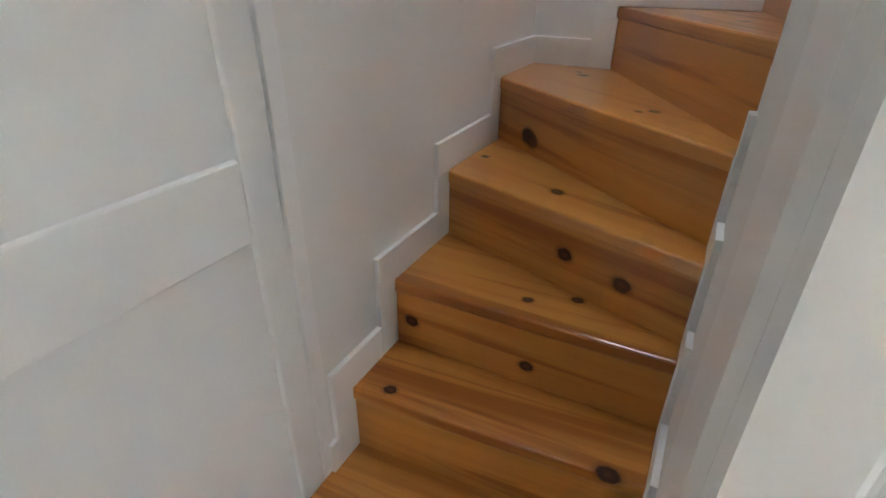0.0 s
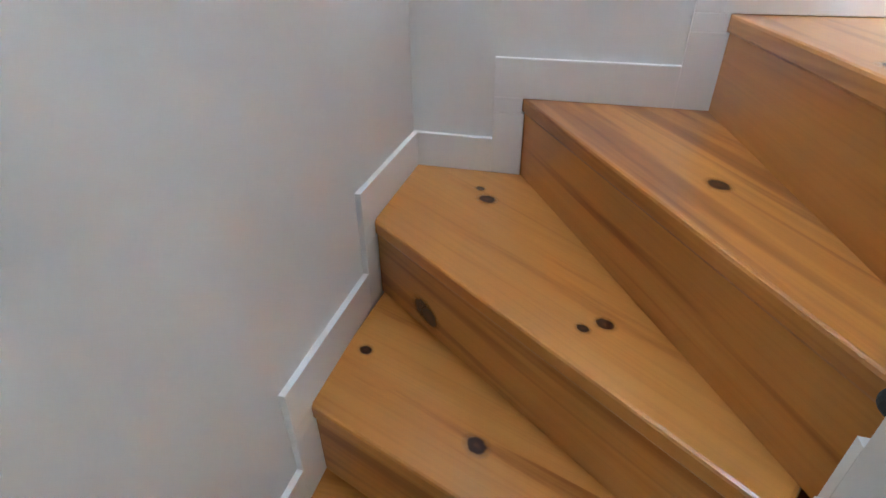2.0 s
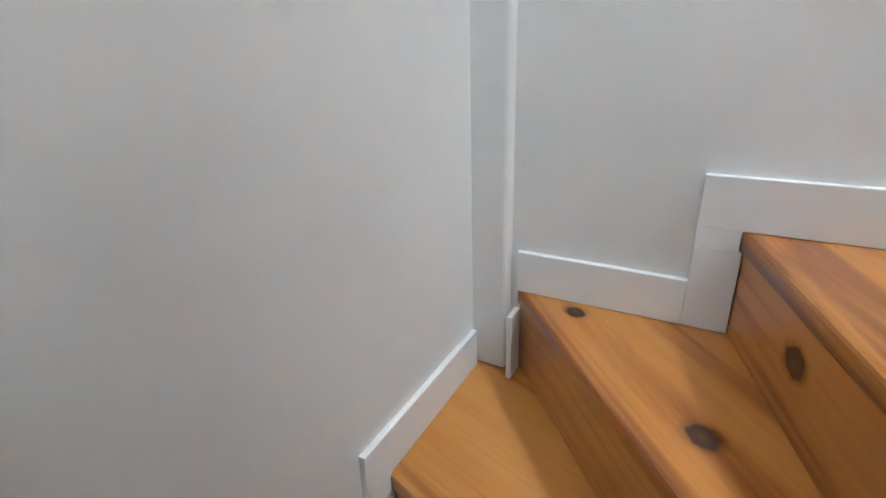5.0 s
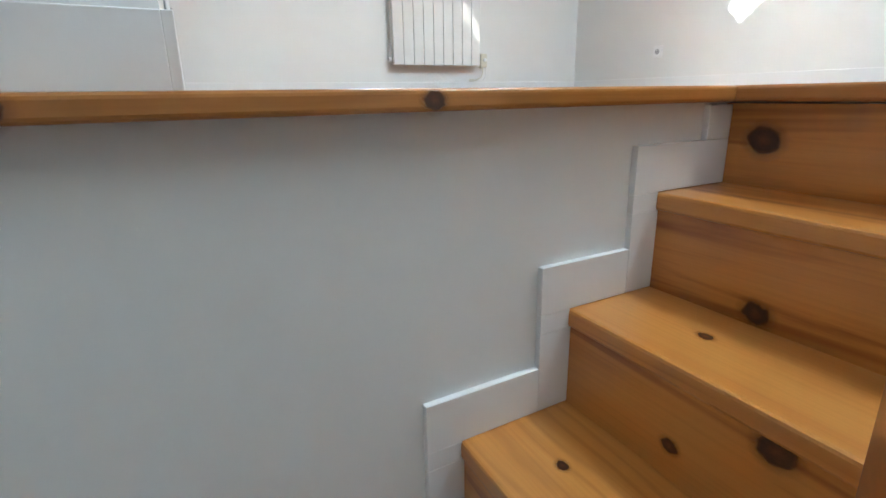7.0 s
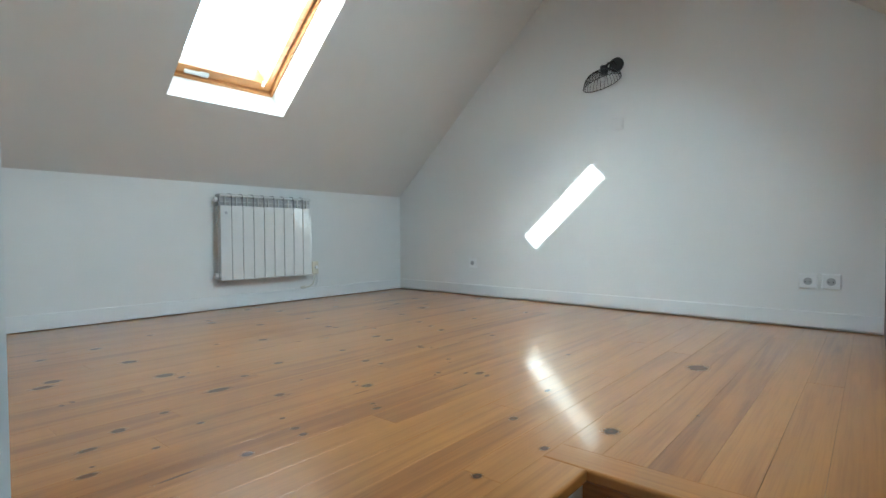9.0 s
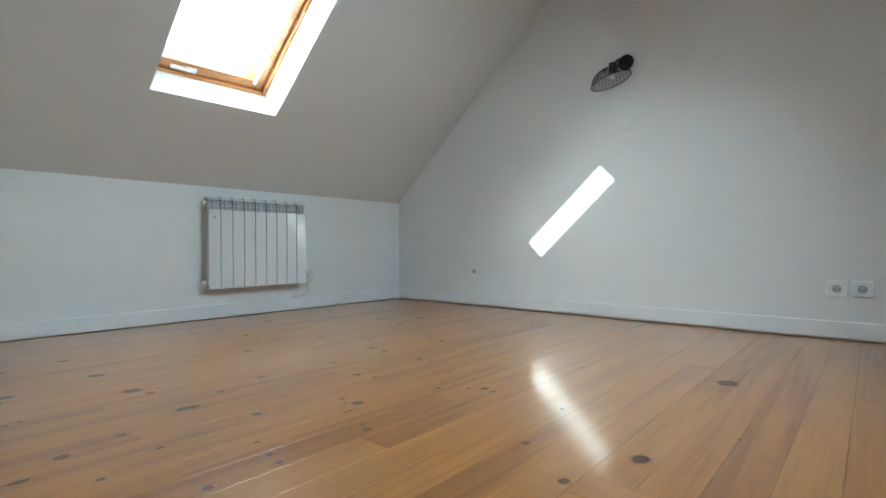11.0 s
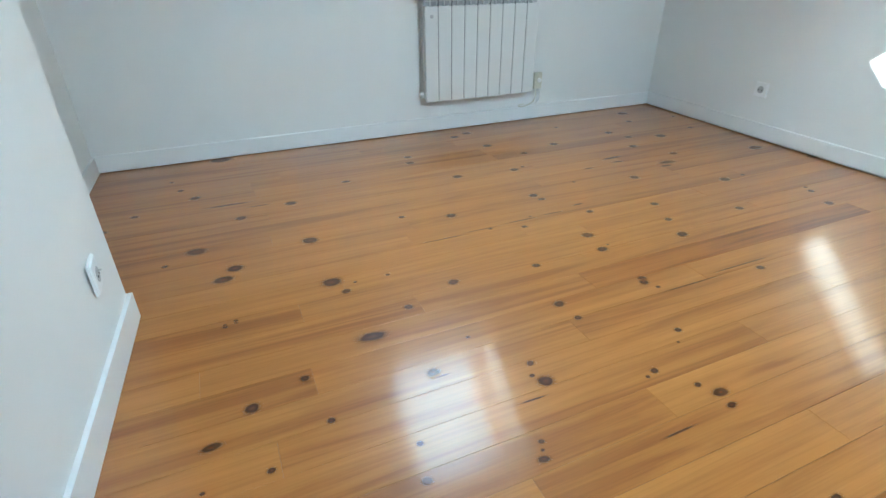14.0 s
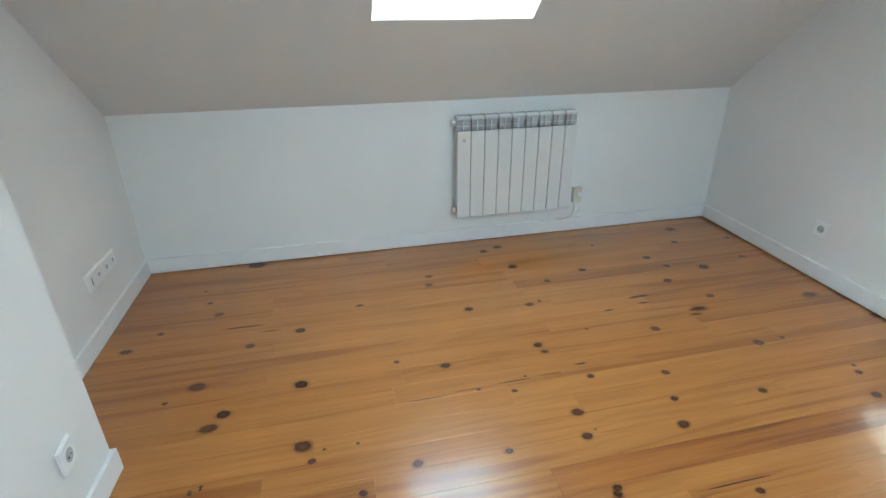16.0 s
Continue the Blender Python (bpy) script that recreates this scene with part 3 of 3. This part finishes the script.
# ---- radiator ----
def radiator():
    """Nine-section aluminium radiator; origin at the lower front corner against the wall side."""
    rad = tagged(anchor("radiator", pose(1.984, 2.80, 2.833)), "white nine-section aluminium wall radiator with a grille top", "radiator")
    W = 0.0798
    for i in range(9):
        u = i * W
        bm = bmesh.new()
        box(bm, u + 0.0018, u + W - 0.0018, 0.0, 0.008, 0.0, 0.505, 0.003)
        box(bm, u + 0.034, u + 0.046, 0.008, 0.07, 0.01, 0.50)
        box(bm, u + 0.006, u + W - 0.006, 0.070, 0.075, 0.0, 0.50, 0.002)
        for v in (0.017, 0.060):
            box(bm, u + v, u + v + 0.0025, 0.008, 0.07, 0.01, 0.505)
        part("section", bm, RADI, rad)
        bm = bmesh.new()
        box(bm, u + 0.001, u + W - 0.001, 0.012, 0.080, 0.561, 0.584, 0.009, 3)
        box(bm, u + 0.001, u + W - 0.001, 0.004, 0.012, 0.566, 0.580, 0.003)
        box(bm, u + 0.034, u + 0.0405, 0.004, 0.075, 0.505, 0.563, 0.002)
        box(bm, u + 0.004, u + W - 0.004, 0.006, 0.010, 0.528, 0.533, 0.001)
        part("top_grille", bm, RADI, rad)
        # Grey plate puts the slot's shade into its colour.
        part("slot", box(bmesh.new(), u + 0.003, u + W - 0.003, 0.022, 0.026, 0.506, 0.560), GREYP, rad, "grey plate painted for the shade in the slot under the top")
    # Dark strips and hooks stand in for shade in the gaps between sections.
    for i in range(1, 9):
        u = i * W
        bm = box(bmesh.new(), u - 0.003, u + 0.003, 0.0045, 0.009, 0.004, 0.503)
        part("joint", bm, GAP_SHADE, rad, "dark strip painted for the shade in the gap between two sections")
        hook = tube_bm([(u, 0.004, 0.503), (u + 0.003, 0.0035, 0.525), (u + 0.002, 0.0035, 0.548), (u, 0.003, 0.566), (u - 0.002, 0.010, 0.583), (u - 0.002, 0.030, 0.5855), (u - 0.002, 0.070, 0.5855)], 0.0024, 6)
        part("joint", hook, GAP_SHADE, rad)
    for z in (0.035, 0.545):
        part("end_plug", cylinder(bmesh.new(), (-0.010, 0.045, z), 0.016, 0.022, "x", 18, bevel=0.004), PLASTIC, rad)
        part("manifold", cylinder(bmesh.new(), (0.358, 0.045, z), 0.016, 0.70, "x", 16), RADI, rad)
    part("badge", cylinder(bmesh.new(), (0.040, -0.001, 0.455), 0.010, 0.003, "y", 18), GREYP, rad, "small grey round badge")
    for u in (0.16, 0.56):
        part("bracket", box(bmesh.new(), u, u + 0.03, 0.0765, 0.1095, 0.40, 0.47, 0.003), PLASTIC, rad)
    return rad


radiator()
box_r = tagged(anchor("thermostat_box", pose(2.790, YK, 2.878)), "cream wired outlet box beside the radiator", "outlet box")
part("body", box(bmesh.new(), -0.030, 0.030, -0.030, 0.0, -0.050, 0.050, 0.005), CREAM, box_r)
part("knob", cylinder(bmesh.new(), (0.005, -0.036, 0.004), 0.014, 0.012, "y", 18, bevel=0.003), PLASTIC, box_r, "round white knob")
flex = tagged(anchor("radiator_cable"), "thin pale cable looping from the radiator to its outlet", "cable")
tube("cable", [(2.775, 2.885, 2.83), (2.772, 2.87, 2.79), (2.755, 2.865, 2.755), (2.72, 2.87, 2.735), (2.68, 2.875, 2.725), (2.655, 2.88, 2.728), (2.66, 2.888, 2.735), (2.70, 2.89, 2.738)], 0.0035, CREAM, flex)
tube("cable", [(2.800, 2.885, 2.83), (2.806, 2.87, 2.80), (2.803, 2.875, 2.76), (2.79, 2.89, 2.735)], 0.003, PLASTIC, flex)


# ---- wall sockets ----
def socket(m, kind="socket"):
    """A square plate; local x along the wall, y out of the wall, z up."""
    names = {"socket": ("white earthed wall socket with a recessed round face", "socket"), "double": ("white double outlet plate with round openings", "socket"),
             "data": ("white outlet plate with a slot and a round opening", "socket"), "switch": ("white two-rocker wall switch plate", "switch")}
    s = tagged(anchor("wall_switch" if kind == "switch" else "wall_socket", m), names[kind][0], names[kind][1], "attic wall plates")
    wide = 0.075 if kind in ("double", "data") else 0.041
    deep = 0.007 if kind == "switch" else 0.011
    part("plate", box(bmesh.new(), -wide + 0.003, wide - 0.003, 0.0, deep, -0.037, 0.037, 0.003, 3), WALL if kind == "switch" else PLASTIC, s)
    part("frame", box(bmesh.new(), -wide, wide, 0.0, deep * 0.6, -0.040, 0.040, 0.002, 2), WALL if kind == "switch" else PLASTIC, s)
    if kind == "socket":
        bm = bmesh.new()
        cylinder(bm, (0, 0.0118, 0), 0.0195, 0.0015, "y", 24)
        part("well", bm, GREYP, s, "recessed grey round well")
        bm = cylinder(cylinder(bmesh.new(), (-0.0095, 0.013, -0.002), 0.0028, 0.002, "y", 10), (0.0095, 0.013, -0.002), 0.0028, 0.002, "y", 10)
        part("pin_hole", bm, DARK, s)
        part("earth_pin", cylinder(bmesh.new(), (0, 0.017, 0.010), 0.0024, 0.010, "y", 10), STEEL, s)
    elif kind == "switch":
        for u in (-0.031, 0.001):
            part("rocker", box(bmesh.new(), u, u + 0.030, 0.0072, 0.009, -0.031, 0.031, 0.0015), WALL, s)
    else:
        for u in ((-0.036, 0.036) if kind == "double" else (-0.036,)):
            part("well", cylinder(bmesh.new(), (u, 0.0118, 0), 0.010, 0.0015, "y", 18), GREYP, s)
        if kind == "data":
            part("slot", box(bmesh.new(), 0.034, 0.038, 0.0112, 0.0125, -0.018, 0.018), DARK, s)
    return s


def on_gable(y, z):
    return pose(gable_x(y), y, z, 0, 0, 90 - 2.32)


def on_west(y, z):
    x = 0.222 + (y - 1.40) * 0.034 / 1.51
    return pose(x, y, z, 0, 0, -91.3)


socket(on_gable(2.025, 2.900))
socket(on_gable(-0.244, 2.880))
socket(on_gable(-0.342, 2.882))
socket(on_gable(0.795, 3.857), "switch")
socket(on_west(2.495, 2.902), "double")
socket(on_west(2.34, 2.907), "data")
socket(pose(0.447 + 0.0606 * 1.245, 0.055 + 1.245, 2.887, 0, 0, -86.5))


# ---- wall lamp ----
def wall_lamp():
    w = tagged(anchor("wall_lamp", pose(gable_x(0.80), 0.80, 4.243)), "black wall lamp with a pleated open wire shade, unlit", "wall lamp")
    part("wall_plate", cylinder(bmesh.new(), (-0.011, 0, 0), 0.047, 0.022, "x", 28, bevel=0.006), BLACK, w)
    part("arm", tube_bm([(-0.02, 0, 0.0), (-0.07, 0.0, 0.01), (-0.10, 0.02, -0.01), (-0.115, 0.035, -0.035)], 0.008), BLACK, w)
    bm = cylinder(bmesh.new(), (-0.12, 0.04, -0.055), 0.024, 0.060, "z", 20, bevel=0.005)
    part("lamp_holder", bm, BLACK, w)
    bm = bmesh.new()
    bmesh.ops.create_uvsphere(bm, u_segments=16, v_segments=10, radius=0.018, matrix=Matrix.Translation((-0.12, 0.045, -0.110)))
    part("bulb", bm, RADI, w, "clear white bulb")
    hub = Vector((-0.12, 0.052, -0.066))
    n = 30
    for i in range(n):
        a = 2 * math.pi * i / n
        pts = []
        for j in range(7):
            f = j / 6
            r = 0.024 + 0.096 * math.sin(f * math.pi / 2)
            pts.append(hub + Vector((r * 0.82 * math.cos(a), r * math.sin(a), 0.012 - 0.080 * f * f - 0.034 * math.sin(a) * f)))
        part("shade_wire", tube_bm(pts, 0.0013, 5), BLACK, w)
    rim = [hub + Vector((0.120 * 0.82 * math.cos(2 * math.pi * i / 36), 0.120 * math.sin(2 * math.pi * i / 36), -0.068 - 0.034 * math.sin(2 * math.pi * i / 36))) for i in range(37)]
    bm = bmesh.new()
    rows = []
    for j in range(7):
        f = j / 6
        r = 0.024 + 0.096 * math.sin(f * math.pi / 2)
        rows.append([bm.verts.new(hub + Vector((r * 0.82 * math.cos(a), r * math.sin(a), 0.0125 - 0.080 * f * f - 0.034 * math.sin(a) * f))) for a in (2 * math.pi * i / 36 for i in range(36))])
    for p, q in zip(rows, rows[1:]):
        for i in range(36):
            bm.faces.new((p[i], p[(i + 1) % 36], q[(i + 1) % 36], q[i]))
    part("shade_gauze", bm, GAUZE, w, "sheer grey gauze between the wires")
    part("shade_rim", tube_bm(rim, 0.0022, 6), BLACK, w)


wall_lamp()

# ---- wardrobe front under the far slope ----
ward = tagged(anchor("wardrobe", pose(0, -0.56, Z)), "built-in wardrobe with dark wood sliding doors, partly open", "wardrobe")
part("side_panel", box(bmesh.new(), 3.23, 3.62, -0.020, 0.010, 0.002, 1.50, 0.003), NEWEL, ward)
part("sliding_door", box(bmesh.new(), 1.62, 2.83, -0.030, 0.0, 0.006, 1.52, 0.004), NEWEL, ward)
part("back_panel", box(bmesh.new(), 1.6, 3.62, -0.60, -0.58, 0.002, 1.15), WALL, ward, "white interior panel")
part("inner_panel", box(bmesh.new(), 2.60, 3.22, -0.10, -0.08, 0.002, 1.48, 0.002), PLASTIC, ward, "pale inner sliding panel")
part("top_rail", box(bmesh.new(), 1.6, 3.62, -0.10, -0.03, 1.525, 1.56, 0.003), NEWEL, ward)

# ---- skylight daylight, with added fill for stairs and hall ----
lamp("skylight", "AREA", look(mid, aim), 3.7, (0.78, 0.90, 1.0), size=(0.66, 0.88))
lamp("skylight_south", "AREA", look(SOUTH @ Vector((2.057, -1.59, REV + 0.06)), SOUTH @ Vector((2.057, -1.59, -1.0))), 7.4, (0.78, 0.90, 1.0), size=(0.60, 0.84))
# Added fill for the stairs; no roof window is known here.
lamp("skylight_stair", "AREA", look(SOUTH @ Vector((0.62, -2.05, REV + 0.06)), SOUTH @ Vector((0.62, -2.05, -1.0))), 0.68, (0.78, 0.90, 1.0), size=(0.60, 0.84))
# Added fill behind the assumed hall window, for the stair foot.
lamp("hall_daylight", "AREA", look((2.4, HALL_N + 0.3, 1.45), (2.4, -1, 1.3)), 0.095, (0.84, 0.94, 1.0), size=(1.1, 1.2))

# ---- knots in the pine, seen one by one ----
def knot_material(name, core, halo, strength):
    """A knot in its board: dark ringed heart, cracked, fading out into the grain around it."""
    m, n, l, b = nodes_of(name)
    co = n.new("ShaderNodeTexCoord").outputs["Object"]
    rnd = n.new("ShaderNodeObjectInfo").outputs["Random"]
    off = n.new("ShaderNodeVectorMath")
    shift = n.new("ShaderNodeCombineXYZ")
    l.new(maths(n, l, "MULTIPLY", rnd, 53.0), shift.inputs[0])
    l.new(maths(n, l, "MULTIPLY", rnd, 29.0), shift.inputs[1])
    l.new(co, off.inputs[0]), l.new(shift.outputs[0], off.inputs[1])
    length = n.new("ShaderNodeVectorMath")
    length.operation = "LENGTH"
    l.new(co, length.inputs[0])
    coarse = texture(n, l, off.outputs[0], 1.1, 3.0, 0.6, 0.4)
    fine = texture(n, l, off.outputs[0], 5.0, 3.0, 0.6, 1.2)
    ring = maths(n, l, "ADD", length.outputs["Value"], maths(n, l, "MULTIPLY_ADD", coarse, 0.8, -0.40))
    ring = maths(n, l, "MULTIPLY", ring, 0.5)
    tone = ramp(n, l, ring, [(0.03, tuple(c * 1.8 for c in core)), (0.25, core), (0.44, tuple(c * 0.7 for c in core)), (0.55, halo), (0.8, halo)])
    tone = blend(n, l, "MULTIPLY", 0.6, tone, ramp(n, l, fine, [(0.35, (0.55, 0.5, 0.48)), (0.6, (1, 1, 1))]))
    pale = maths(n, l, "MULTIPLY_ADD", maths(n, l, "FRACT", maths(n, l, "MULTIPLY", rnd, 9.7)), 1.2, -0.85)
    pale.node.use_clamp = True
    tone = blend(n, l, "MIX", pale, tone, halo)
    cover = ramp(n, l, ring, [(0.0, (strength,) * 3), (0.50, (strength,) * 3), (0.58, (0.35 * strength,) * 3), (0.90, (0, 0, 0))])
    l.new(tone, b.inputs["Base Color"])
    l.new(cover, b.inputs["Alpha"])
    b.inputs["Roughness"].default_value, b.inputs["Specular IOR Level"].default_value = 0.34, 0.36
    b.inputs["Coat Weight"].default_value, b.inputs["Coat Roughness"].default_value = 0.7, 0.12
    return m


KNOT = knot_material("pine_knot", (0.078, 0.025, 0.010), (0.16, 0.050, 0.012), 0.95)
PALE_KNOT = knot_material("pale_pine_knot", (0.15, 0.050, 0.015), (0.24, 0.085, 0.022), 0.75)


def knot_mesh(name, material):
    bm = bmesh.new()
    bm.faces.new([bm.verts.new((2.1 * math.cos(j * math.pi / 9), 2.1 * math.sin(j * math.pi / 9), 0.0)) for j in range(18)])
    me = bpy.data.meshes.new(name)
    bm.to_mesh(me)
    bm.free()
    me.materials.append(material)
    return me


DARK_DISC, PALE_DISC = knot_mesh("knot", KNOT), knot_mesh("pale_knot", PALE_KNOT)
pick = random.Random(9)


def knot(parent, m, radius, stretch=1.25, pale=False):
    ob = new("knot", PALE_DISC if pale else DARK_DISC)
    ob.parent = parent
    ob.matrix_parent_inverse = parent.matrix_world.inverted()
    ob.matrix_world = m @ Matrix.Rotation(pick.uniform(-0.3, 0.3) / max(1.0, stretch), 4, "Z") @ Matrix.Diagonal((radius * stretch, radius, 1, 1))
    return ob


bpy.context.view_layer.update()
# place on the floor, half length in mm (negative: a pale one), slenderness
FAR_KNOTS = [
    (0.83, 2.87, 59, 1.6), (0.60, 2.62, 11), (0.64, 2.49, 15), (0.70, 2.37, -25), (0.47, 2.26, 16), (1.08, 2.14, 26), (0.87, 2.07, 22), (0.36, 2.15, 29, 1.6),
    (1.36, 2.29, 22, 1.8), (1.75, 2.50, 21), (1.73, 2.41, -24), (1.87, 2.13, 25), (2.13, 2.73, 27), (2.23, 2.77, -31), (2.23, 2.50, 28), (2.59, 2.37, 25),
    (2.80, 2.65, 15), (2.35, 2.30, -21), (2.17, 2.10, 23), (2.23, 2.12, 11), (3.08, 1.96, -25), (2.97, 2.15, 27), (3.07, 2.30, 22), (3.02, 2.42, 26),
    (3.31, 2.57, 21), (3.41, 2.75, -40), (3.26, 2.24, 34), (3.67, 2.55, 17), (3.56, 2.30, 20),
]
MIDDLE_KNOTS = [
    (0.70, 1.84, 35), (0.60, 1.77, 12), (1.09, 1.76, 31), (0.82, 1.66, 29), (0.78, 1.60, -36, 1.6), (1.10, 1.44, 34), (1.17, 1.41, 7), (1.13, 1.37, 16),
    (1.28, 1.41, 8), (1.47, 1.81, 14), (1.66, 1.74, 23), (0.80, 1.35, 7), (0.77, 1.34, 6), (2.08, 1.78, 22), (2.09, 1.73, 19, 1.8), (1.95, 1.60, 7),
    (1.88, 1.53, 13), (1.75, 1.57, 10), (2.20, 1.54, 17), (2.34, 1.84, 9), (2.06, 1.37, 25), (2.50, 1.49, 19), (2.44, 1.35, 18), (2.64, 1.77, 25),
    (2.95, 1.87, -45, 1.8), (3.01, 1.57, 27), (3.14, 1.58, 12), (2.79, 1.31, 19), (3.26, 1.35, 11), (3.24, 1.31, 17), (3.70, 1.62, 26), (3.57, 1.85, -50, 1.8),
    (0.77, 1.33, 8), (0.80, 1.34, 6),
]
NEAR_KNOTS = [
    (1.46, 1.28, 20), (1.28, 1.21, 16), (2.08, 1.28, 6), (2.04, 1.26, 22), (1.76, 1.26, 16), (2.03, 1.05, 16), (2.39, 1.23, 24), (3.18, 1.19, 22),
    (2.44, 0.94, 16), (0.94, 1.03, 13), (0.81, 0.98, 20), (0.97, 0.87, 11), (0.83, 0.79, 10), (1.13, 0.73, 9), (1.14, 1.12, 43, 2.2), (1.24, 0.92, -19),
    (1.38, 1.01, 7), (0.72, 0.90, -24, 2), (0.70, 0.79, 6), (0.68, 0.75, -24, 2), (1.48, 0.85, 12), (1.46, 0.81, 8), (1.48, 0.78, 22), (1.71, 0.96, 13),
    (1.70, 1.04, 19), (1.89, 0.76, 5), (2.02, 1.03, 17), (2.04, 0.99, 9), (1.93, 0.80, 12),
]
EDGE_KNOTS = [
    (0.89, 0.31, 15), (0.98, 0.13, -22), (1.01, 0.03, 17),
    (0.95, 0.59, 16), (1.11, 0.64, 12), (1.10, 0.59, 12), (1.37, 0.63, 8), (1.36, 0.61, 5), (1.35, 0.59, 15, 1.8), (1.75, 0.70, 12), (1.81, 0.62, 10),
    (1.84, 0.58, -24, 1.8), (1.83, 0.54, 15, 1.8), (1.53, 0.24, -15), (1.81, 0.29, 17, 2), (2.30, 0.46, 12), (1.61, 0.00, 25), (1.87, -0.14, 6), (2.41, -0.01, -48),
    (1.41, 0.08, 14), (1.72, 0.69, 7), (0.74, 0.51, 22, 1.6), (1.20, 0.12, 14),
]
for x, y, r, *slim in FAR_KNOTS + MIDDLE_KNOTS + NEAR_KNOTS + EDGE_KNOTS:
    slim = slim[0] if slim else 1.25
    knot(floor, pose(x, y, Z + 0.0006), 0.00074 * abs(r) / slim, slim, r < 0)
TREAD_KNOTS = [(4, 0.111, -1.200, 0.008), (4, 0.161, -1.174, 0.014), (5, 0.394, -0.779, 0.013), (6, 0.428, -0.635, 0.015), (6, 0.523, -0.616, 0.005),
               (7, 0.318, -0.313, 0.012), (1, 1.097, -1.306, 0.011), (2, 0.868, -1.071, 0.009), (2, 0.816, -0.970, 0.010), (3, 0.663, -1.086, 0.013),
               (3, 0.503, -1.345, 0.009), (1, 1.090, -0.815, 0.017), (4, 0.536, -0.915, 0.010), (4, 0.554, -0.948, 0.007), (8, 0.223, -0.047, 0.014),
               (9, 0.728, -0.094, 0.012), (10, 0.894, -0.142, 0.008), (10, 0.818, -0.267, 0.014), (10, 0.857, -0.289, 0.014), (11, 1.120, -0.203, 0.009),
               (8, 0.455, -0.295, 0.017)]
for k, x, y, r in TREAD_KNOTS:
    a, b = along(k)
    knot(stair, pose(x, y, level(k) + 0.0006, 0, 0, math.degrees(math.atan2(b.y - a.y, b.x - a.x))), r)
RISER_KNOTS = [(2, 0.356, 0.054, 0.012), (2, 0.055, 0.077, 0.013), (3, 0.395, 0.088, 0.014), (3, 0.542, 0.074, 0.015), (4, 0.172, 0.050, 0.018),
               (4, 0.196, 0.042, 0.018), (7, 0.468, 0.139, 0.010), (7, 0.420, 0.116, 0.007), (7, 0.472, 0.105, 0.009), (9, 0.235, 0.096, 0.018),
               (11, 0.379, 0.142, 0.017), (11, 0.239, 0.055, 0.010), (12, 0.220, 0.022, 0.016), (13, 0.083, 0.088, 0.022)]
for k, u, z, r in RISER_KNOTS:
    a, b = along(k, BACK - 0.0088)
    d = (b - a).normalized()
    p = a + d * u
    out = d.cross(Vector((0, 0, 1)))
    ahead = along(k, 1.0)[0] - along(k)[0]
    out = -out if out.dot(ahead) > 0 else out
    m = Matrix((d, out.cross(d), out)).transposed().to_4x4()
    knot(stair, Matrix.Translation((p.x, p.y, k * H + z)) @ m, r)
for x, r in ((0.29, 0.014), (0.735, 0.011)):
    knot(floor, pose(x, -0.0436, Z - 0.015, 90, 0, 0), r, 1.2)
# short cracks and long dark streaks in the boards
for x, y, length, width in ((1.55, 1.566, 0.10, 0.0022), (1.72, 1.578, 0.08, 0.0018), (1.90, 1.584, 0.09, 0.0024), (2.05, 1.590, 0.06, 0.002), (2.72, 1.98, 0.035, 0.006),
                            (2.90, 1.83, 0.035, 0.008), (2.40, 0.98, 0.14, 0.0022), (2.15, 0.96, 0.12, 0.002), (0.95, 2.17, 0.05, 0.003), (1.42, 0.74, 0.04, 0.002),
                            (1.25, 0.90, 0.03, 0.002), (0.80, 0.60, 0.05, 0.003), (2.20, 1.62, 0.03, 0.004), (1.66, 0.53, 0.05, 0.002), (0.83, 2.23, 0.10, 0.005),
                            (2.73, 2.04, 0.07, 0.008), (2.93, 1.87, 0.05, 0.010), (2.52, 1.96, 0.03, 0.005)):
    knot(floor, pose(x, y, Z + 0.0006), width, length / width * 0.7).name = "crack"
